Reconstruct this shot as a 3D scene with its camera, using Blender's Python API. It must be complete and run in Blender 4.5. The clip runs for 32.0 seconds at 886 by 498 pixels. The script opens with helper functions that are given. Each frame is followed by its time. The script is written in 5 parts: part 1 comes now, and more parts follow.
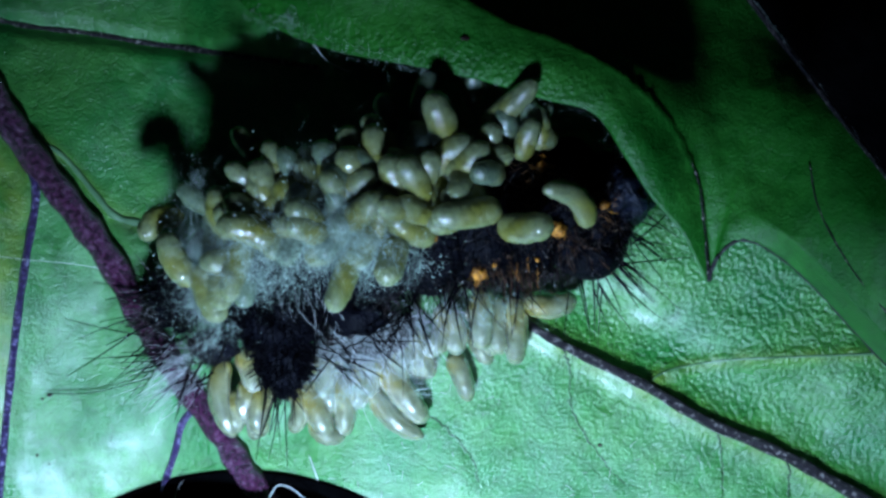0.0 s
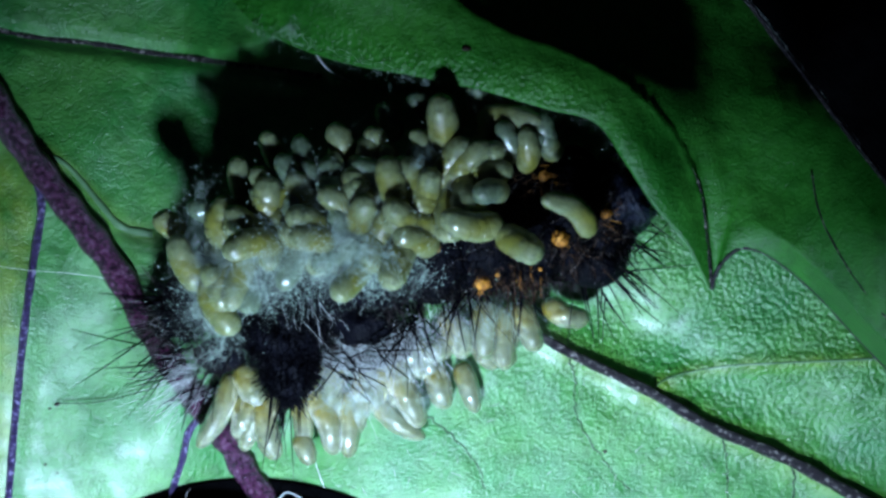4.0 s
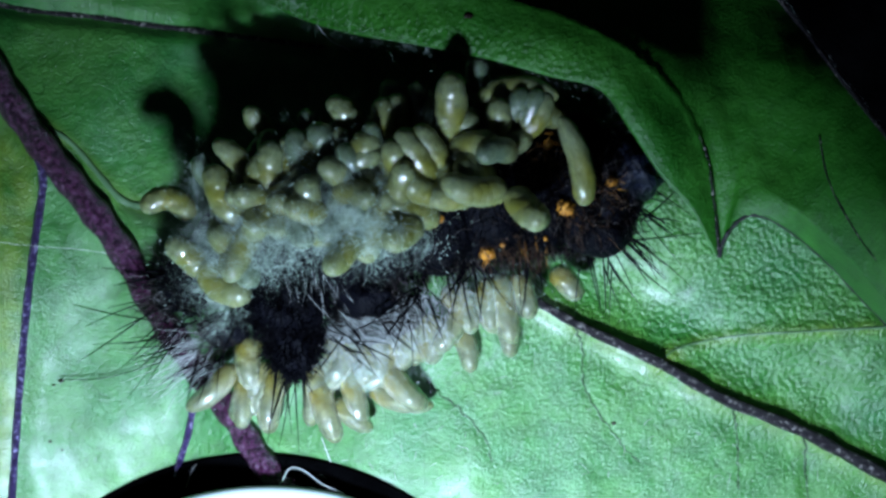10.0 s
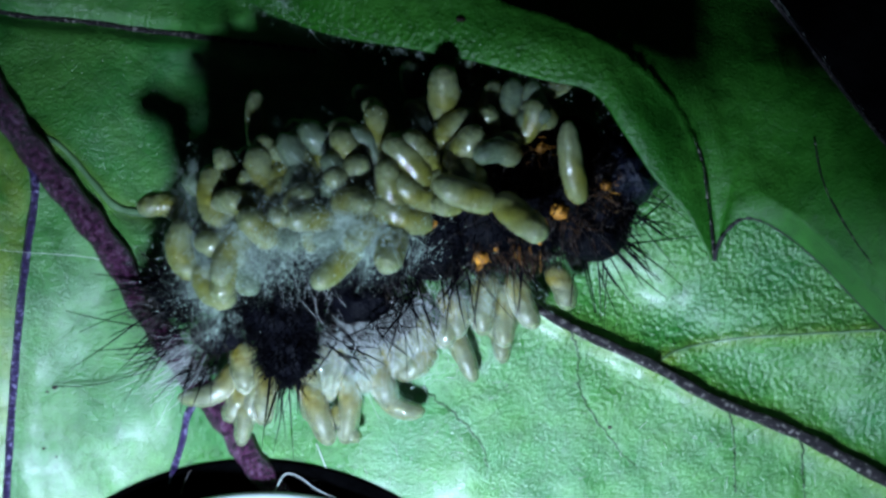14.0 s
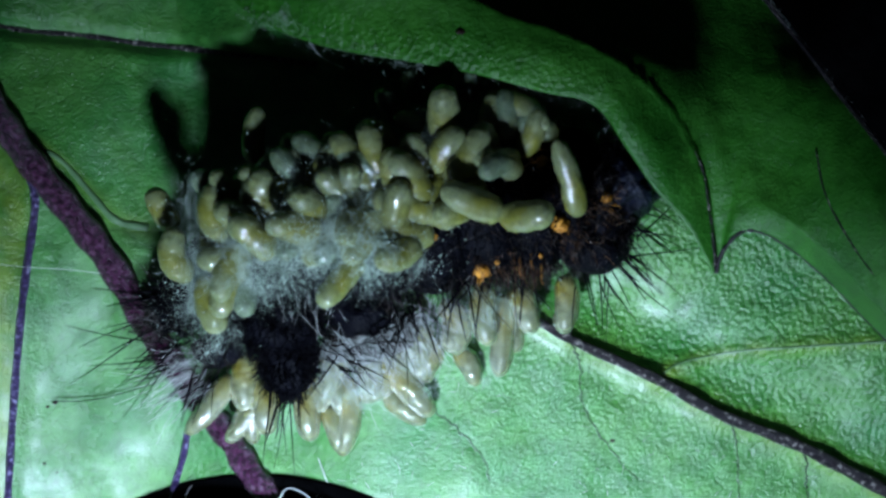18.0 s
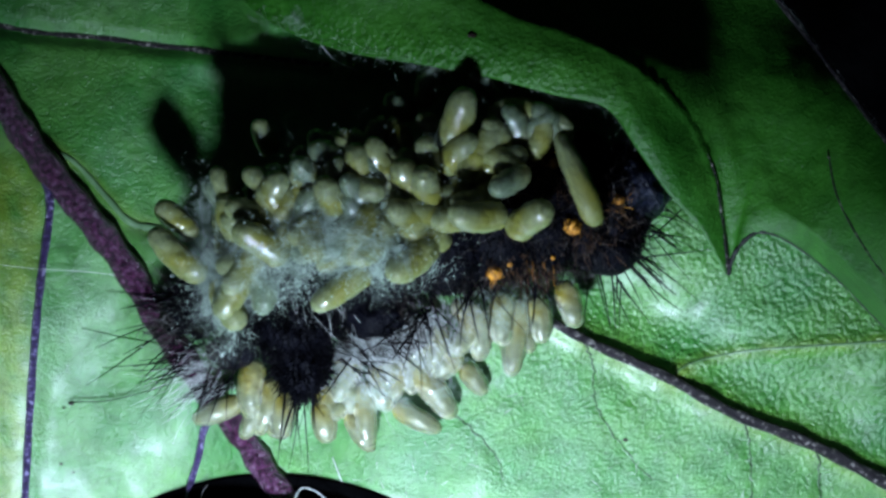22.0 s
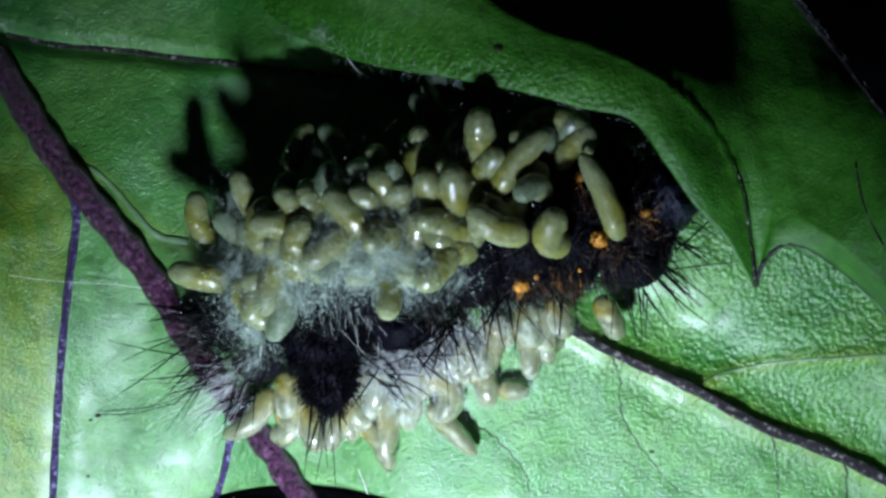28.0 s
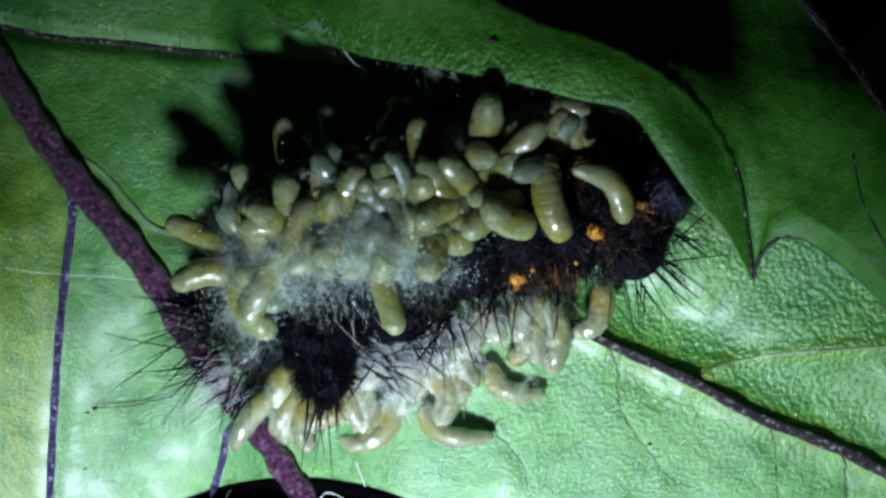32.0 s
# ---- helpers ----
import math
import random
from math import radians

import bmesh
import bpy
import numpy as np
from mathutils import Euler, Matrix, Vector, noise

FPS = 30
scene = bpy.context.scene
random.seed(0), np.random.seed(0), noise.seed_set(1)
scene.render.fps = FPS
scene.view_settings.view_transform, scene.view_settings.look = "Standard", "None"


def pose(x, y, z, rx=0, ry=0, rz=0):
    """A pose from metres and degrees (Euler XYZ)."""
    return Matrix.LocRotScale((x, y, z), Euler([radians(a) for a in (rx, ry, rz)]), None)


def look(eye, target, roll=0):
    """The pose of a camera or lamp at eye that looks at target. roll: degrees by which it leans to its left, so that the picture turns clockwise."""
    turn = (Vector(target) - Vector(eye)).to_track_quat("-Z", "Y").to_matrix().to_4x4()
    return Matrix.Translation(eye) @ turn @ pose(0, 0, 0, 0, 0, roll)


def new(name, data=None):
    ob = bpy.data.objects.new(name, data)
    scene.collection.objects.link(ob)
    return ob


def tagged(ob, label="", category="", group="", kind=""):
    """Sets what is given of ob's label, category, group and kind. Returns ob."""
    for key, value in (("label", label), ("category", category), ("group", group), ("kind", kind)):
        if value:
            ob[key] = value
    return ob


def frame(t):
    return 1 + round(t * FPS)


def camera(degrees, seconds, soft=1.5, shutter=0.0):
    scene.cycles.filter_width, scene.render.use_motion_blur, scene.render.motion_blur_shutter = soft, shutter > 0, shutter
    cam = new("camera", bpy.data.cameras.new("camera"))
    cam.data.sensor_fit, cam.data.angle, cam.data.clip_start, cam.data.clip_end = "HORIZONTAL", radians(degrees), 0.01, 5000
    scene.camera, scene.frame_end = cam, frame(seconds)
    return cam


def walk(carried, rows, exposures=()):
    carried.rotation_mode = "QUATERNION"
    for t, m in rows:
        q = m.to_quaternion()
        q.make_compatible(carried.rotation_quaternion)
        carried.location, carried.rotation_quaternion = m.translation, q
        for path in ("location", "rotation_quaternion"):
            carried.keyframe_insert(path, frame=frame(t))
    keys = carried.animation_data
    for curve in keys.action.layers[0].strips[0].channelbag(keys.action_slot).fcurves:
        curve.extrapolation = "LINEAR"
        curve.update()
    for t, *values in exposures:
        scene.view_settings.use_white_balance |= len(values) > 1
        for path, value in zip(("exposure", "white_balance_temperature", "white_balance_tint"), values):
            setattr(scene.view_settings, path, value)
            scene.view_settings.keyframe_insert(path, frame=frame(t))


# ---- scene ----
U = 3.2e-5          # one plan unit in metres
HEIGHT = 0.09363    # the lens above the leaf at the plan's origin
cam = camera(30, 32.0, soft=2.9)
walk(cam, [
    (0, pose(-0.00157, -0.00128, 0.09464, 1.213, -1.085, 1.313)),
    (0.5, pose(-0.00115, -0.00042, 0.09467, 0.918, -0.859, 1.145)),
    (1, pose(-0.00111, 0.00039, 0.09478, 0.708, -0.876, 1.079)),
    (1.5, pose(-0.00131, 0.00024, 0.09499, 0.930, -0.937, 1.036)),
    (2, pose(-0.00098, 0.00078, 0.09502, 0.469, -0.682, 1.057)),
    (2.5, pose(-0.00091, 0.00002, 0.09484, 0.824, -0.661, 1.068)),
    (3, pose(-0.00089, 0.00015, 0.09494, 0.739, -0.577, 1.046)),
    (3.5, pose(-0.00102, 0.00003, 0.09493, 0.732, -0.589, 1.016)),
    (5.5, pose(-0.00056, 0.00009, 0.09464, 0.551, -0.287, 0.548)),
    (6, pose(0.00004, -0.00073, 0.09421, 0.852, 0.133, 0.564)),
    (6.5, pose(-0.00053, -0.00021, 0.09439, 0.342, -0.133, 0.496)),
    (7, pose(-0.00051, -0.00010, 0.09441, 0.167, -0.056, 0.489)),
    (7.5, pose(-0.00058, -0.00028, 0.09422, 0.152, -0.121, 0.495)),
    (8, pose(-0.00043, -0.00099, 0.09405, 0.541, -0.056, 0.480)),
    (8.5, pose(-0.00037, -0.00045, 0.09406, 0.240, 0.000, 0.371)),
    (9, pose(-0.00060, -0.00041, 0.09415, 0.162, -0.138, 0.327)),
    (9.5, pose(-0.00036, -0.00070, 0.09406, 0.208, -0.003, 0.382)),
    (10, pose(-0.00029, -0.00054, 0.09395, 0.072, 0.029, 0.345)),
    (10.5, pose(-0.00043, -0.00028, 0.09405, -0.098, -0.065, 0.313)),
    (11, pose(-0.00029, -0.00067, 0.09394, 0.102, -0.013, 0.284)),
    (11.5, pose(-0.00009, -0.00071, 0.09365, 0.193, 0.050, 0.241)),
    (12, pose(-0.00009, -0.00044, 0.09362, 0.266, -0.056, 0.057)),
    (12.5, pose(0.00015, -0.00028, 0.09356, 0.270, 0.066, 0.086)),
    (13, pose(0.00000, 0.00000, 0.09363, 0.000, 0.000, 0.000)),
    (13.5, pose(-0.00006, -0.00031, 0.09364, 0.106, 0.020, 0.049)),
    (14, pose(0.00019, -0.00029, 0.09350, 0.065, 0.127, 0.043)),
    (14.5, pose(0.00045, -0.00001, 0.09340, -0.090, 0.182, -0.013)),
    (16.5, pose(0.00063, -0.00019, 0.09307, 0.083, 0.328, -0.198)),
    (17, pose(0.00044, -0.00005, 0.09308, 0.054, 0.243, -0.209)),
    (17.5, pose(0.00053, -0.00036, 0.09310, 0.322, 0.353, -0.148)),
    (18, pose(0.00053, -0.00014, 0.09315, 0.428, 0.376, -0.157)),
    (18.5, pose(0.00099, 0.00109, 0.09363, -0.093, 0.564, -0.223)),
    (19, pose(0.00124, 0.00071, 0.09351, 0.197, 0.763, -0.162)),
    (19.5, pose(0.00109, 0.00080, 0.09360, 0.064, 0.798, -0.170)),
    (20, pose(0.00093, 0.00081, 0.09361, -0.020, 0.795, -0.164)),
    (20.5, pose(0.00103, 0.00086, 0.09350, -0.173, 0.951, -0.166)),
    (21, pose(0.00076, 0.00050, 0.09343, -0.005, 0.896, -0.200)),
    (21.5, pose(0.00059, 0.00089, 0.09353, -0.202, 0.816, -0.362)),
    (22, pose(0.00068, 0.00113, 0.09345, -0.338, 0.911, -0.403)),
    (22.5, pose(0.00082, 0.00107, 0.09341, -0.411, 1.118, -0.403)),
    (23, pose(0.00059, 0.00089, 0.09349, -0.388, 1.085, -0.385)),
    (23.5, pose(0.00070, 0.00077, 0.09343, -0.291, 1.177, -0.350)),
    (24, pose(0.00048, 0.00097, 0.09342, -0.373, 1.071, -0.373)),
    (24.5, pose(0.00059, 0.00092, 0.09353, -0.236, 1.283, -0.422)),
    (25, pose(0.00073, 0.00121, 0.09346, -0.329, 1.512, -0.449)),
    (25.5, pose(0.00038, 0.00119, 0.09351, -0.299, 1.391, -0.465)),
    (27.5, pose(0.00027, 0.00119, 0.09339, -0.130, 1.529, -0.447)),
    (28, pose(0.00014, 0.00160, 0.09348, -0.207, 1.467, -0.545)),
    (28.5, pose(0.00043, 0.00153, 0.09335, -0.062, 1.615, -0.571)),
    (29, pose(0.00038, 0.00132, 0.09332, 0.010, 1.569, -0.564)),
    (29.5, pose(0.00043, 0.00154, 0.09326, -0.305, 1.571, -0.518)),
    (30, pose(0.00055, 0.00130, 0.09315, -0.274, 1.562, -0.489)),
    (30.5, pose(0.00076, 0.00127, 0.09302, -0.297, 1.643, -0.495)),
    (31, pose(0.00040, 0.00123, 0.09314, -0.297, 1.403, -0.537)),
    (31.5, pose(0.00078, 0.00180, 0.09304, -0.652, 1.667, -0.652)),
    (32, pose(0.00068, 0.00187, 0.09318, -0.655, 1.698, -0.635)),
], exposures=[(0, 0, 5080, 10), (1, 0.12, 5164, 10), (2, 0.27, 5248, 10), (3.5, 0.22, 5373, 10), (6, 0.1, 5582, 10), (11, 0.05, 5690, 11), (12, 0, 5690, 11), (18, -0.03, 5820, 11), (19, 0.15, 5880, 12), (25, 0.17, 6190, 14), (29, 0.24, 6371, 16), (32, 0.18, 6480, 16)])


def at(x, y, h=0.0):
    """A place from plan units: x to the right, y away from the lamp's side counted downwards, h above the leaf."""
    k = 1 - h * U / HEIGHT
    return Vector(((x - 784) * k * U, (441 - y) * k * U, h * U))


# ---- light ----
world = bpy.data.worlds.new("world")
scene.world = world
world.use_nodes = True
world.node_tree.nodes["Background"].inputs[0].default_value = (0.5, 0.7, 1.0, 1)
world.node_tree.nodes["Background"].inputs[1].default_value = 0.004
lamp_data = bpy.data.lights.new("led_lamp", "SPOT")
lamp_data.shadow_soft_size, lamp_data.spot_size, lamp_data.spot_blend = 0.0033, radians(101), 1.0
lamp_data.energy, lamp_data.color = 0.375, (0.80, 0.98, 1.17)
lamp = new("led_lamp", lamp_data)
lamp.matrix_world = look((-0.008, -0.036, 0.044), (-0.0026, -0.0256, 0.0))
scene.view_settings.exposure = 0.0


# ---- materials ----
def material(name):
    m = bpy.data.materials.new(name)
    m.use_nodes = True
    nt = m.node_tree
    return m, nt, nt.nodes["Principled BSDF"]


def node(nt, kind, **values):
    n = nt.nodes.new(kind)
    for key, value in values.items():
        n.inputs[key.replace("_", " ")].default_value = value
    return n


def noise_tex(nt, scale, detail=4.0, rough=0.55):
    co = nt.nodes.new("ShaderNodeTexCoord")
    n = node(nt, "ShaderNodeTexNoise", Scale=scale, Detail=detail, Roughness=rough)
    nt.links.new(co.outputs["Object"], n.inputs["Vector"])
    return n


def ramp(nt, source, stops):
    r = nt.nodes.new("ShaderNodeValToRGB")
    el = r.color_ramp.elements
    while len(el) < len(stops):
        el.new(0.5)
    for e, (p, c) in zip(el, stops):
        e.position, e.color = p, (*c, 1)
    nt.links.new(source, r.inputs[0])
    return r


def mix(nt, fac, a, b, mode="MIX"):
    m = nt.nodes.new("ShaderNodeMix")
    m.data_type, m.blend_type = "RGBA", mode
    for value, socket in ((fac, m.inputs[0]), (a, m.inputs[6]), (b, m.inputs[7])):
        if isinstance(value, (int, float)):
            socket.default_value = value
        elif isinstance(value, tuple):
            socket.default_value = (*value, 1)
        else:
            nt.links.new(value, socket)
    return m.outputs[2]


def bump(nt, bsdf, source, distance, strength=1.0, under=None):
    b = node(nt, "ShaderNodeBump", Strength=strength, Distance=distance)
    nt.links.new(source, b.inputs["Height"])
    if under:
        nt.links.new(under.outputs[0], b.inputs["Normal"])
    nt.links.new(b.outputs[0], bsdf.inputs["Normal"])
    return b


def leaf_material(name, light, dark, rough, relief, gloss, sheen=0.0):
    m, nt, b = material(name)
    col = ramp(nt, noise_tex(nt, 130, 6, 0.6).outputs[0], [(0.36, dark), (0.64, light)])
    tone = ramp(nt, noise_tex(nt, 900, 5, 0.65).outputs[0], [(0.35, (0.68, 0.74, 0.62)), (0.65, (1.15, 1.12, 1.1))])
    co = nt.nodes.new("ShaderNodeTexCoord")
    warp = nt.nodes.new("ShaderNodeVectorMath")
    warp.operation = "MULTIPLY_ADD"
    warp.inputs[1].default_value = (0.0022, 0.0022, 0.0022)
    nt.links.new(noise_tex(nt, 500, 3).outputs[1], warp.inputs[0])
    nt.links.new(co.outputs["Object"], warp.inputs[2])
    net = node(nt, "ShaderNodeTexVoronoi", Scale=430.0, Randomness=1.0)
    net.feature = "DISTANCE_TO_EDGE"
    nt.links.new(warp.outputs[0], net.inputs["Vector"])
    veins = ramp(nt, net.outputs["Distance"], [(0.0, (0.72, 0.78, 0.66)), (0.05, (1.0, 1.0, 1.0))])
    pale = nt.nodes.new("ShaderNodeAttribute")
    pale.attribute_name = "yellow"
    hue = mix(nt, pale.outputs["Fac"], col.outputs[0], (0.15, 0.23, 0.02))
    base = mix(nt, 1.0, hue, tone.outputs[0], "MULTIPLY")
    nt.links.new(mix(nt, 0.8, base, veins.outputs[0], "MULTIPLY"), b.inputs["Base Color"])
    r = ramp(nt, noise_tex(nt, 260, 4).outputs[0], [(0.3, (rough - 0.08,) * 3), (0.7, (rough + 0.08,) * 3)])
    pebble = nt.nodes.new("ShaderNodeAttribute")
    pebble.attribute_name = "pebble"
    nt.links.new(mix(nt, pebble.outputs["Fac"], r.outputs[0], (rough - 0.09,) * 3), b.inputs["Roughness"])
    b.inputs["Specular IOR Level"].default_value = gloss
    b.inputs["Coat Weight"].default_value = sheen
    b.inputs["Coat Roughness"].default_value = 0.3
    cells = node(nt, "ShaderNodeTexVoronoi", Scale=3700.0, Randomness=1.0)
    cells.feature = "SMOOTH_F1"
    nt.links.new(co.outputs["Object"], cells.inputs["Vector"])
    round_cells = bump(nt, b, ramp(nt, cells.outputs["Distance"], [(0.0, (1, 1, 1)), (0.75, (0, 0, 0))]).outputs[0], relief * 1.9, 0.8)
    nt.links.new(pebble.outputs["Fac"], round_cells.inputs["Strength"])
    groove = bump(nt, b, veins.outputs[0], relief * 0.8, 0.6, round_cells)
    groove = bump(nt, b, noise_tex(nt, 620, 3, 0.55).outputs[0], relief * 1.9, 0.7, groove)
    first = bump(nt, b, noise_tex(nt, 2400, 4, 0.6).outputs[0], relief * 0.28, 0.8, groove)
    bump(nt, b, noise_tex(nt, 7000, 3, 0.6).outputs[0], relief * 1.0, 1.0, first)
    return m


def plain(name, stops, scale, rough, grain=0.00002, spec=0.5, sss=0.0):
    m, nt, b = material(name)
    n = noise_tex(nt, scale, 5)
    nt.links.new(ramp(nt, n.outputs[0], stops).outputs[0], b.inputs["Base Color"])
    b.inputs["Roughness"].default_value = rough
    b.inputs["Specular IOR Level"].default_value = spec
    if sss:
        b.inputs["Subsurface Weight"].default_value = sss
        b.inputs["Subsurface Radius"].default_value = (1.0, 0.8, 0.5)
        b.inputs["Subsurface Scale"].default_value = 0.0004
    if grain:
        bump(nt, b, noise_tex(nt, scale * 3, 3).outputs[0], grain)
    return m


def larva_material(name, skin, gut, clear=0.0):
    """Wet translucent skin: milky, blotched, with the gut showing and a rough film of moisture."""
    m, nt, b = material(name)
    att = nt.nodes.new("ShaderNodeAttribute")
    att.attribute_name = "gut"
    info = nt.nodes.new("ShaderNodeObjectInfo")
    n = noise_tex(nt, 7, 4, 0.6)
    mottled = ramp(nt, n.outputs[0], [(0.32, tuple(c * 0.72 for c in skin)), (0.5, skin), (0.68, tuple(min(1, c * 1.3) for c in skin))])
    tone = ramp(nt, info.outputs["Random"], [(0.0, (0.88, 0.9, 0.86)), (1.0, (1.1, 1.08, 1.05))])
    hue = mix(nt, att.outputs["Fac"], mottled.outputs[0], gut)
    nt.links.new(mix(nt, 0.6, hue, tone.outputs[0], "MULTIPLY"), b.inputs["Base Color"])
    b.inputs["Roughness"].default_value = 0.55
    b.inputs["Specular IOR Level"].default_value = 0.25
    b.inputs["Transmission Weight"].default_value = clear
    b.inputs["IOR"].default_value = 1.4
    b.inputs["Subsurface Weight"].default_value = 0.85
    b.inputs["Subsurface Radius"].default_value = (1.0, 0.9, 0.5)
    b.inputs["Subsurface Scale"].default_value = 0.0007
    bump(nt, b, noise_tex(nt, 6, 3, 0.6).outputs[0], 0.00008, 0.5)
    b.inputs["Coat Weight"].default_value = 1.0
    b.inputs["Coat IOR"].default_value = 1.55
    b.inputs["Coat Roughness"].default_value = 0.08
    wet = node(nt, "ShaderNodeBump", Strength=0.7, Distance=0.000045)
    nt.links.new(noise_tex(nt, 14, 2, 0.5).outputs[0], wet.inputs["Height"])
    nt.links.new(wet.outputs[0], b.inputs["Coat Normal"])
    return m


def gauze_material():
    """Matted silk: a thin film with holes and threads that lets most light by."""
    m, nt, b = material("silk_gauze")
    b.inputs["Base Color"].default_value = (0.76, 0.86, 0.82, 1)
    b.inputs["Roughness"].default_value = 0.45
    cloud = ramp(nt, noise_tex(nt, 900, 6, 0.7).outputs[0], [(0.43, (0, 0, 0)), (0.62, (0.9, 0.9, 0.9))])
    threads = nt.nodes.new("ShaderNodeTexNoise")
    threads.noise_type = "RIDGED_MULTIFRACTAL"
    for key, value in (("Scale", 2600.0), ("Detail", 4.0), ("Roughness", 0.6), ("Distortion", 0.8)):
        threads.inputs[key].default_value = value
    co = nt.nodes.new("ShaderNodeTexCoord")
    nt.links.new(co.outputs["Object"], threads.inputs["Vector"])
    lines = ramp(nt, threads.outputs[0], [(0.4, (0.2, 0.2, 0.2)), (0.9, (1.0, 1.0, 1.0))])
    att = nt.nodes.new("ShaderNodeAttribute")
    att.attribute_name = "density"
    body = mix(nt, 1.0, cloud.outputs[0], lines.outputs[0], "MULTIPLY")
    nt.links.new(mix(nt, 1.0, body, att.outputs["Color"], "MULTIPLY"), b.inputs["Alpha"])
    bump(nt, b, noise_tex(nt, 6000, 3).outputs[0], 0.00008)
    return m


LEAF = leaf_material("leaf_underside", (0.062, 0.2, 0.031), (0.02, 0.135, 0.02), 0.39, 0.000085, 0.75, 0.18)
LOBE = leaf_material("leaf_lobe", (0.035, 0.15, 0.013), (0.017, 0.098, 0.007), 0.46, 0.00006, 0.35)
PURPLE = plain("purple_vein", [(0.33, (0.014, 0.0025, 0.012)), (0.55, (0.056, 0.009, 0.038)), (0.75, (0.16, 0.08, 0.14))], 3200, 0.25, 0.0003, 0.7)
# the palest stop paints whitish glints into the violet
VIOLET = plain("violet_vein", [(0.36, (0.014, 0.006, 0.035)), (0.54, (0.05, 0.025, 0.11)), (0.7, (0.34, 0.3, 0.5))], 3600, 0.3, 0.0003, 0.6)
DARK_VEIN = plain("dark_vein", [(0.4, (0.006, 0.004, 0.006)), (0.56, (0.018, 0.012, 0.016)), (0.66, (0.24, 0.22, 0.2))], 3600, 0.45, 0.0002, 0.35)
RIM = plain("lobe_rim", [(0.35, (0.006, 0.004, 0.008)), (0.65, (0.02, 0.014, 0.02))], 2500, 0.5, 0.0001, 0.3)
FAINT_VEIN = plain("faint_vein", [(0.4, (0.006, 0.018, 0.006)), (0.7, (0.03, 0.09, 0.02))], 900, 0.5)
GREEN_VEIN = plain("green_vein", [(0.3, (0.035, 0.08, 0.03)), (0.7, (0.11, 0.2, 0.09))], 700, 0.4)
BLACK_SKIN = plain("black_skin", [(0.35, (0.0008, 0.0008, 0.0018)), (0.65, (0.002, 0.002, 0.004)), (0.8, (0.008, 0.007, 0.012))], 900, 0.6, 0.0002, 0.05)
BLUE_SKIN = plain("blue_black_skin", [(0.35, (0.002, 0.0025, 0.008)), (0.7, (0.006, 0.008, 0.022))], 1400, 0.4, 0.0003, 0.3)
RUSTY_HAIR = plain("rusty_hair", [(0.3, (0.03, 0.014, 0.006)), (0.7, (0.13, 0.06, 0.022))], 900, 0.35, 0)
BROWN_SKIN = plain("brown_skin", [(0.3, (0.003, 0.002, 0.002)), (0.7, (0.03, 0.016, 0.013))], 900, 0.45, 0.0002, 0.25)
ORANGE = plain("orange_wart", [(0.3, (0.26, 0.09, 0.005)), (0.7, (0.58, 0.26, 0.015))], 2500, 0.5, 0.0001)
BRISTLE = plain("black_bristle", [(0.3, (0.0008, 0.0008, 0.0014)), (0.7, (0.0025, 0.0022, 0.0035))], 900, 0.5, 0, 0.04)
BROWN_HAIR = plain("brown_hair", [(0.3, (0.005, 0.0035, 0.003)), (0.7, (0.024, 0.015, 0.011))], 900, 0.4, 0)
WHITE_HAIR = plain("white_hair", [(0.3, (0.4, 0.42, 0.4)), (0.7, (0.75, 0.77, 0.74))], 900, 0.4, 0)
WISP = plain("grey_wisp", [(0.3, (0.2, 0.22, 0.21)), (0.7, (0.42, 0.44, 0.42))], 900, 0.5, 0)
SILK = plain("white_silk", [(0.3, (0.34, 0.45, 0.36)), (0.7, (0.56, 0.68, 0.58))], 900, 0.22, 0, 0.8)
DISC = plain("white_plastic", [(0.3, (0.46, 0.54, 0.52)), (0.7, (0.56, 0.63, 0.61))], 300, 0.35, 0.00003)
# black of the ground, and of the crescent put in for the dark gap
CLOTH_AND_GAP = plain("black_cloth_and_gap", [(0.3, (0.0004, 0.0004, 0.0005)), (0.7, (0.0014, 0.0014, 0.0016))], 300, 1.0, 0.0003, 0.0)
SKINS = [larva_material("larva_pale", (0.14, 0.165, 0.08), (0.134, 0.136, 0.018), 0.05),
         larva_material("larva_cream", (0.25, 0.275, 0.15), (0.3, 0.24, 0.013), 0.58),
         larva_material("larva_grey", (0.095, 0.13, 0.078), (0.095, 0.09, 0.01), 0.15)]
GAUZE = gauze_material()


# ---- mesh helpers ----
def link(name, verts, faces, mat, parent=None, label="", smooth=True):
    me = bpy.data.meshes.new(name)
    me.from_pydata([tuple(v) for v in verts], [], faces)
    me.materials.append(mat)
    me.polygons.foreach_set("use_smooth", [smooth] * len(me.polygons))
    me.update()
    ob = new(name, me)
    if parent:
        ob.parent = parent
    if label:
        tagged(ob, label)
    return ob


def smooth_line(points, n):
    """n places along a smooth curve through the points (Catmull-Rom)."""
    p = np.array(points, float)
    p = np.vstack([2 * p[0] - p[1], p, 2 * p[-1] - p[-2]])
    m = len(p) - 3
    out = []
    for i in range(n):
        u = i / (n - 1) * m
        k = min(int(u), m - 1)
        u -= k
        a, b, c, d = p[k:k + 4]
        out.append(0.5 * (2 * b + (c - a) * u + (2 * a - 5 * b + 4 * c - d) * u * u + (3 * b - a - 3 * c + d) * u ** 3))
    return np.array(out)


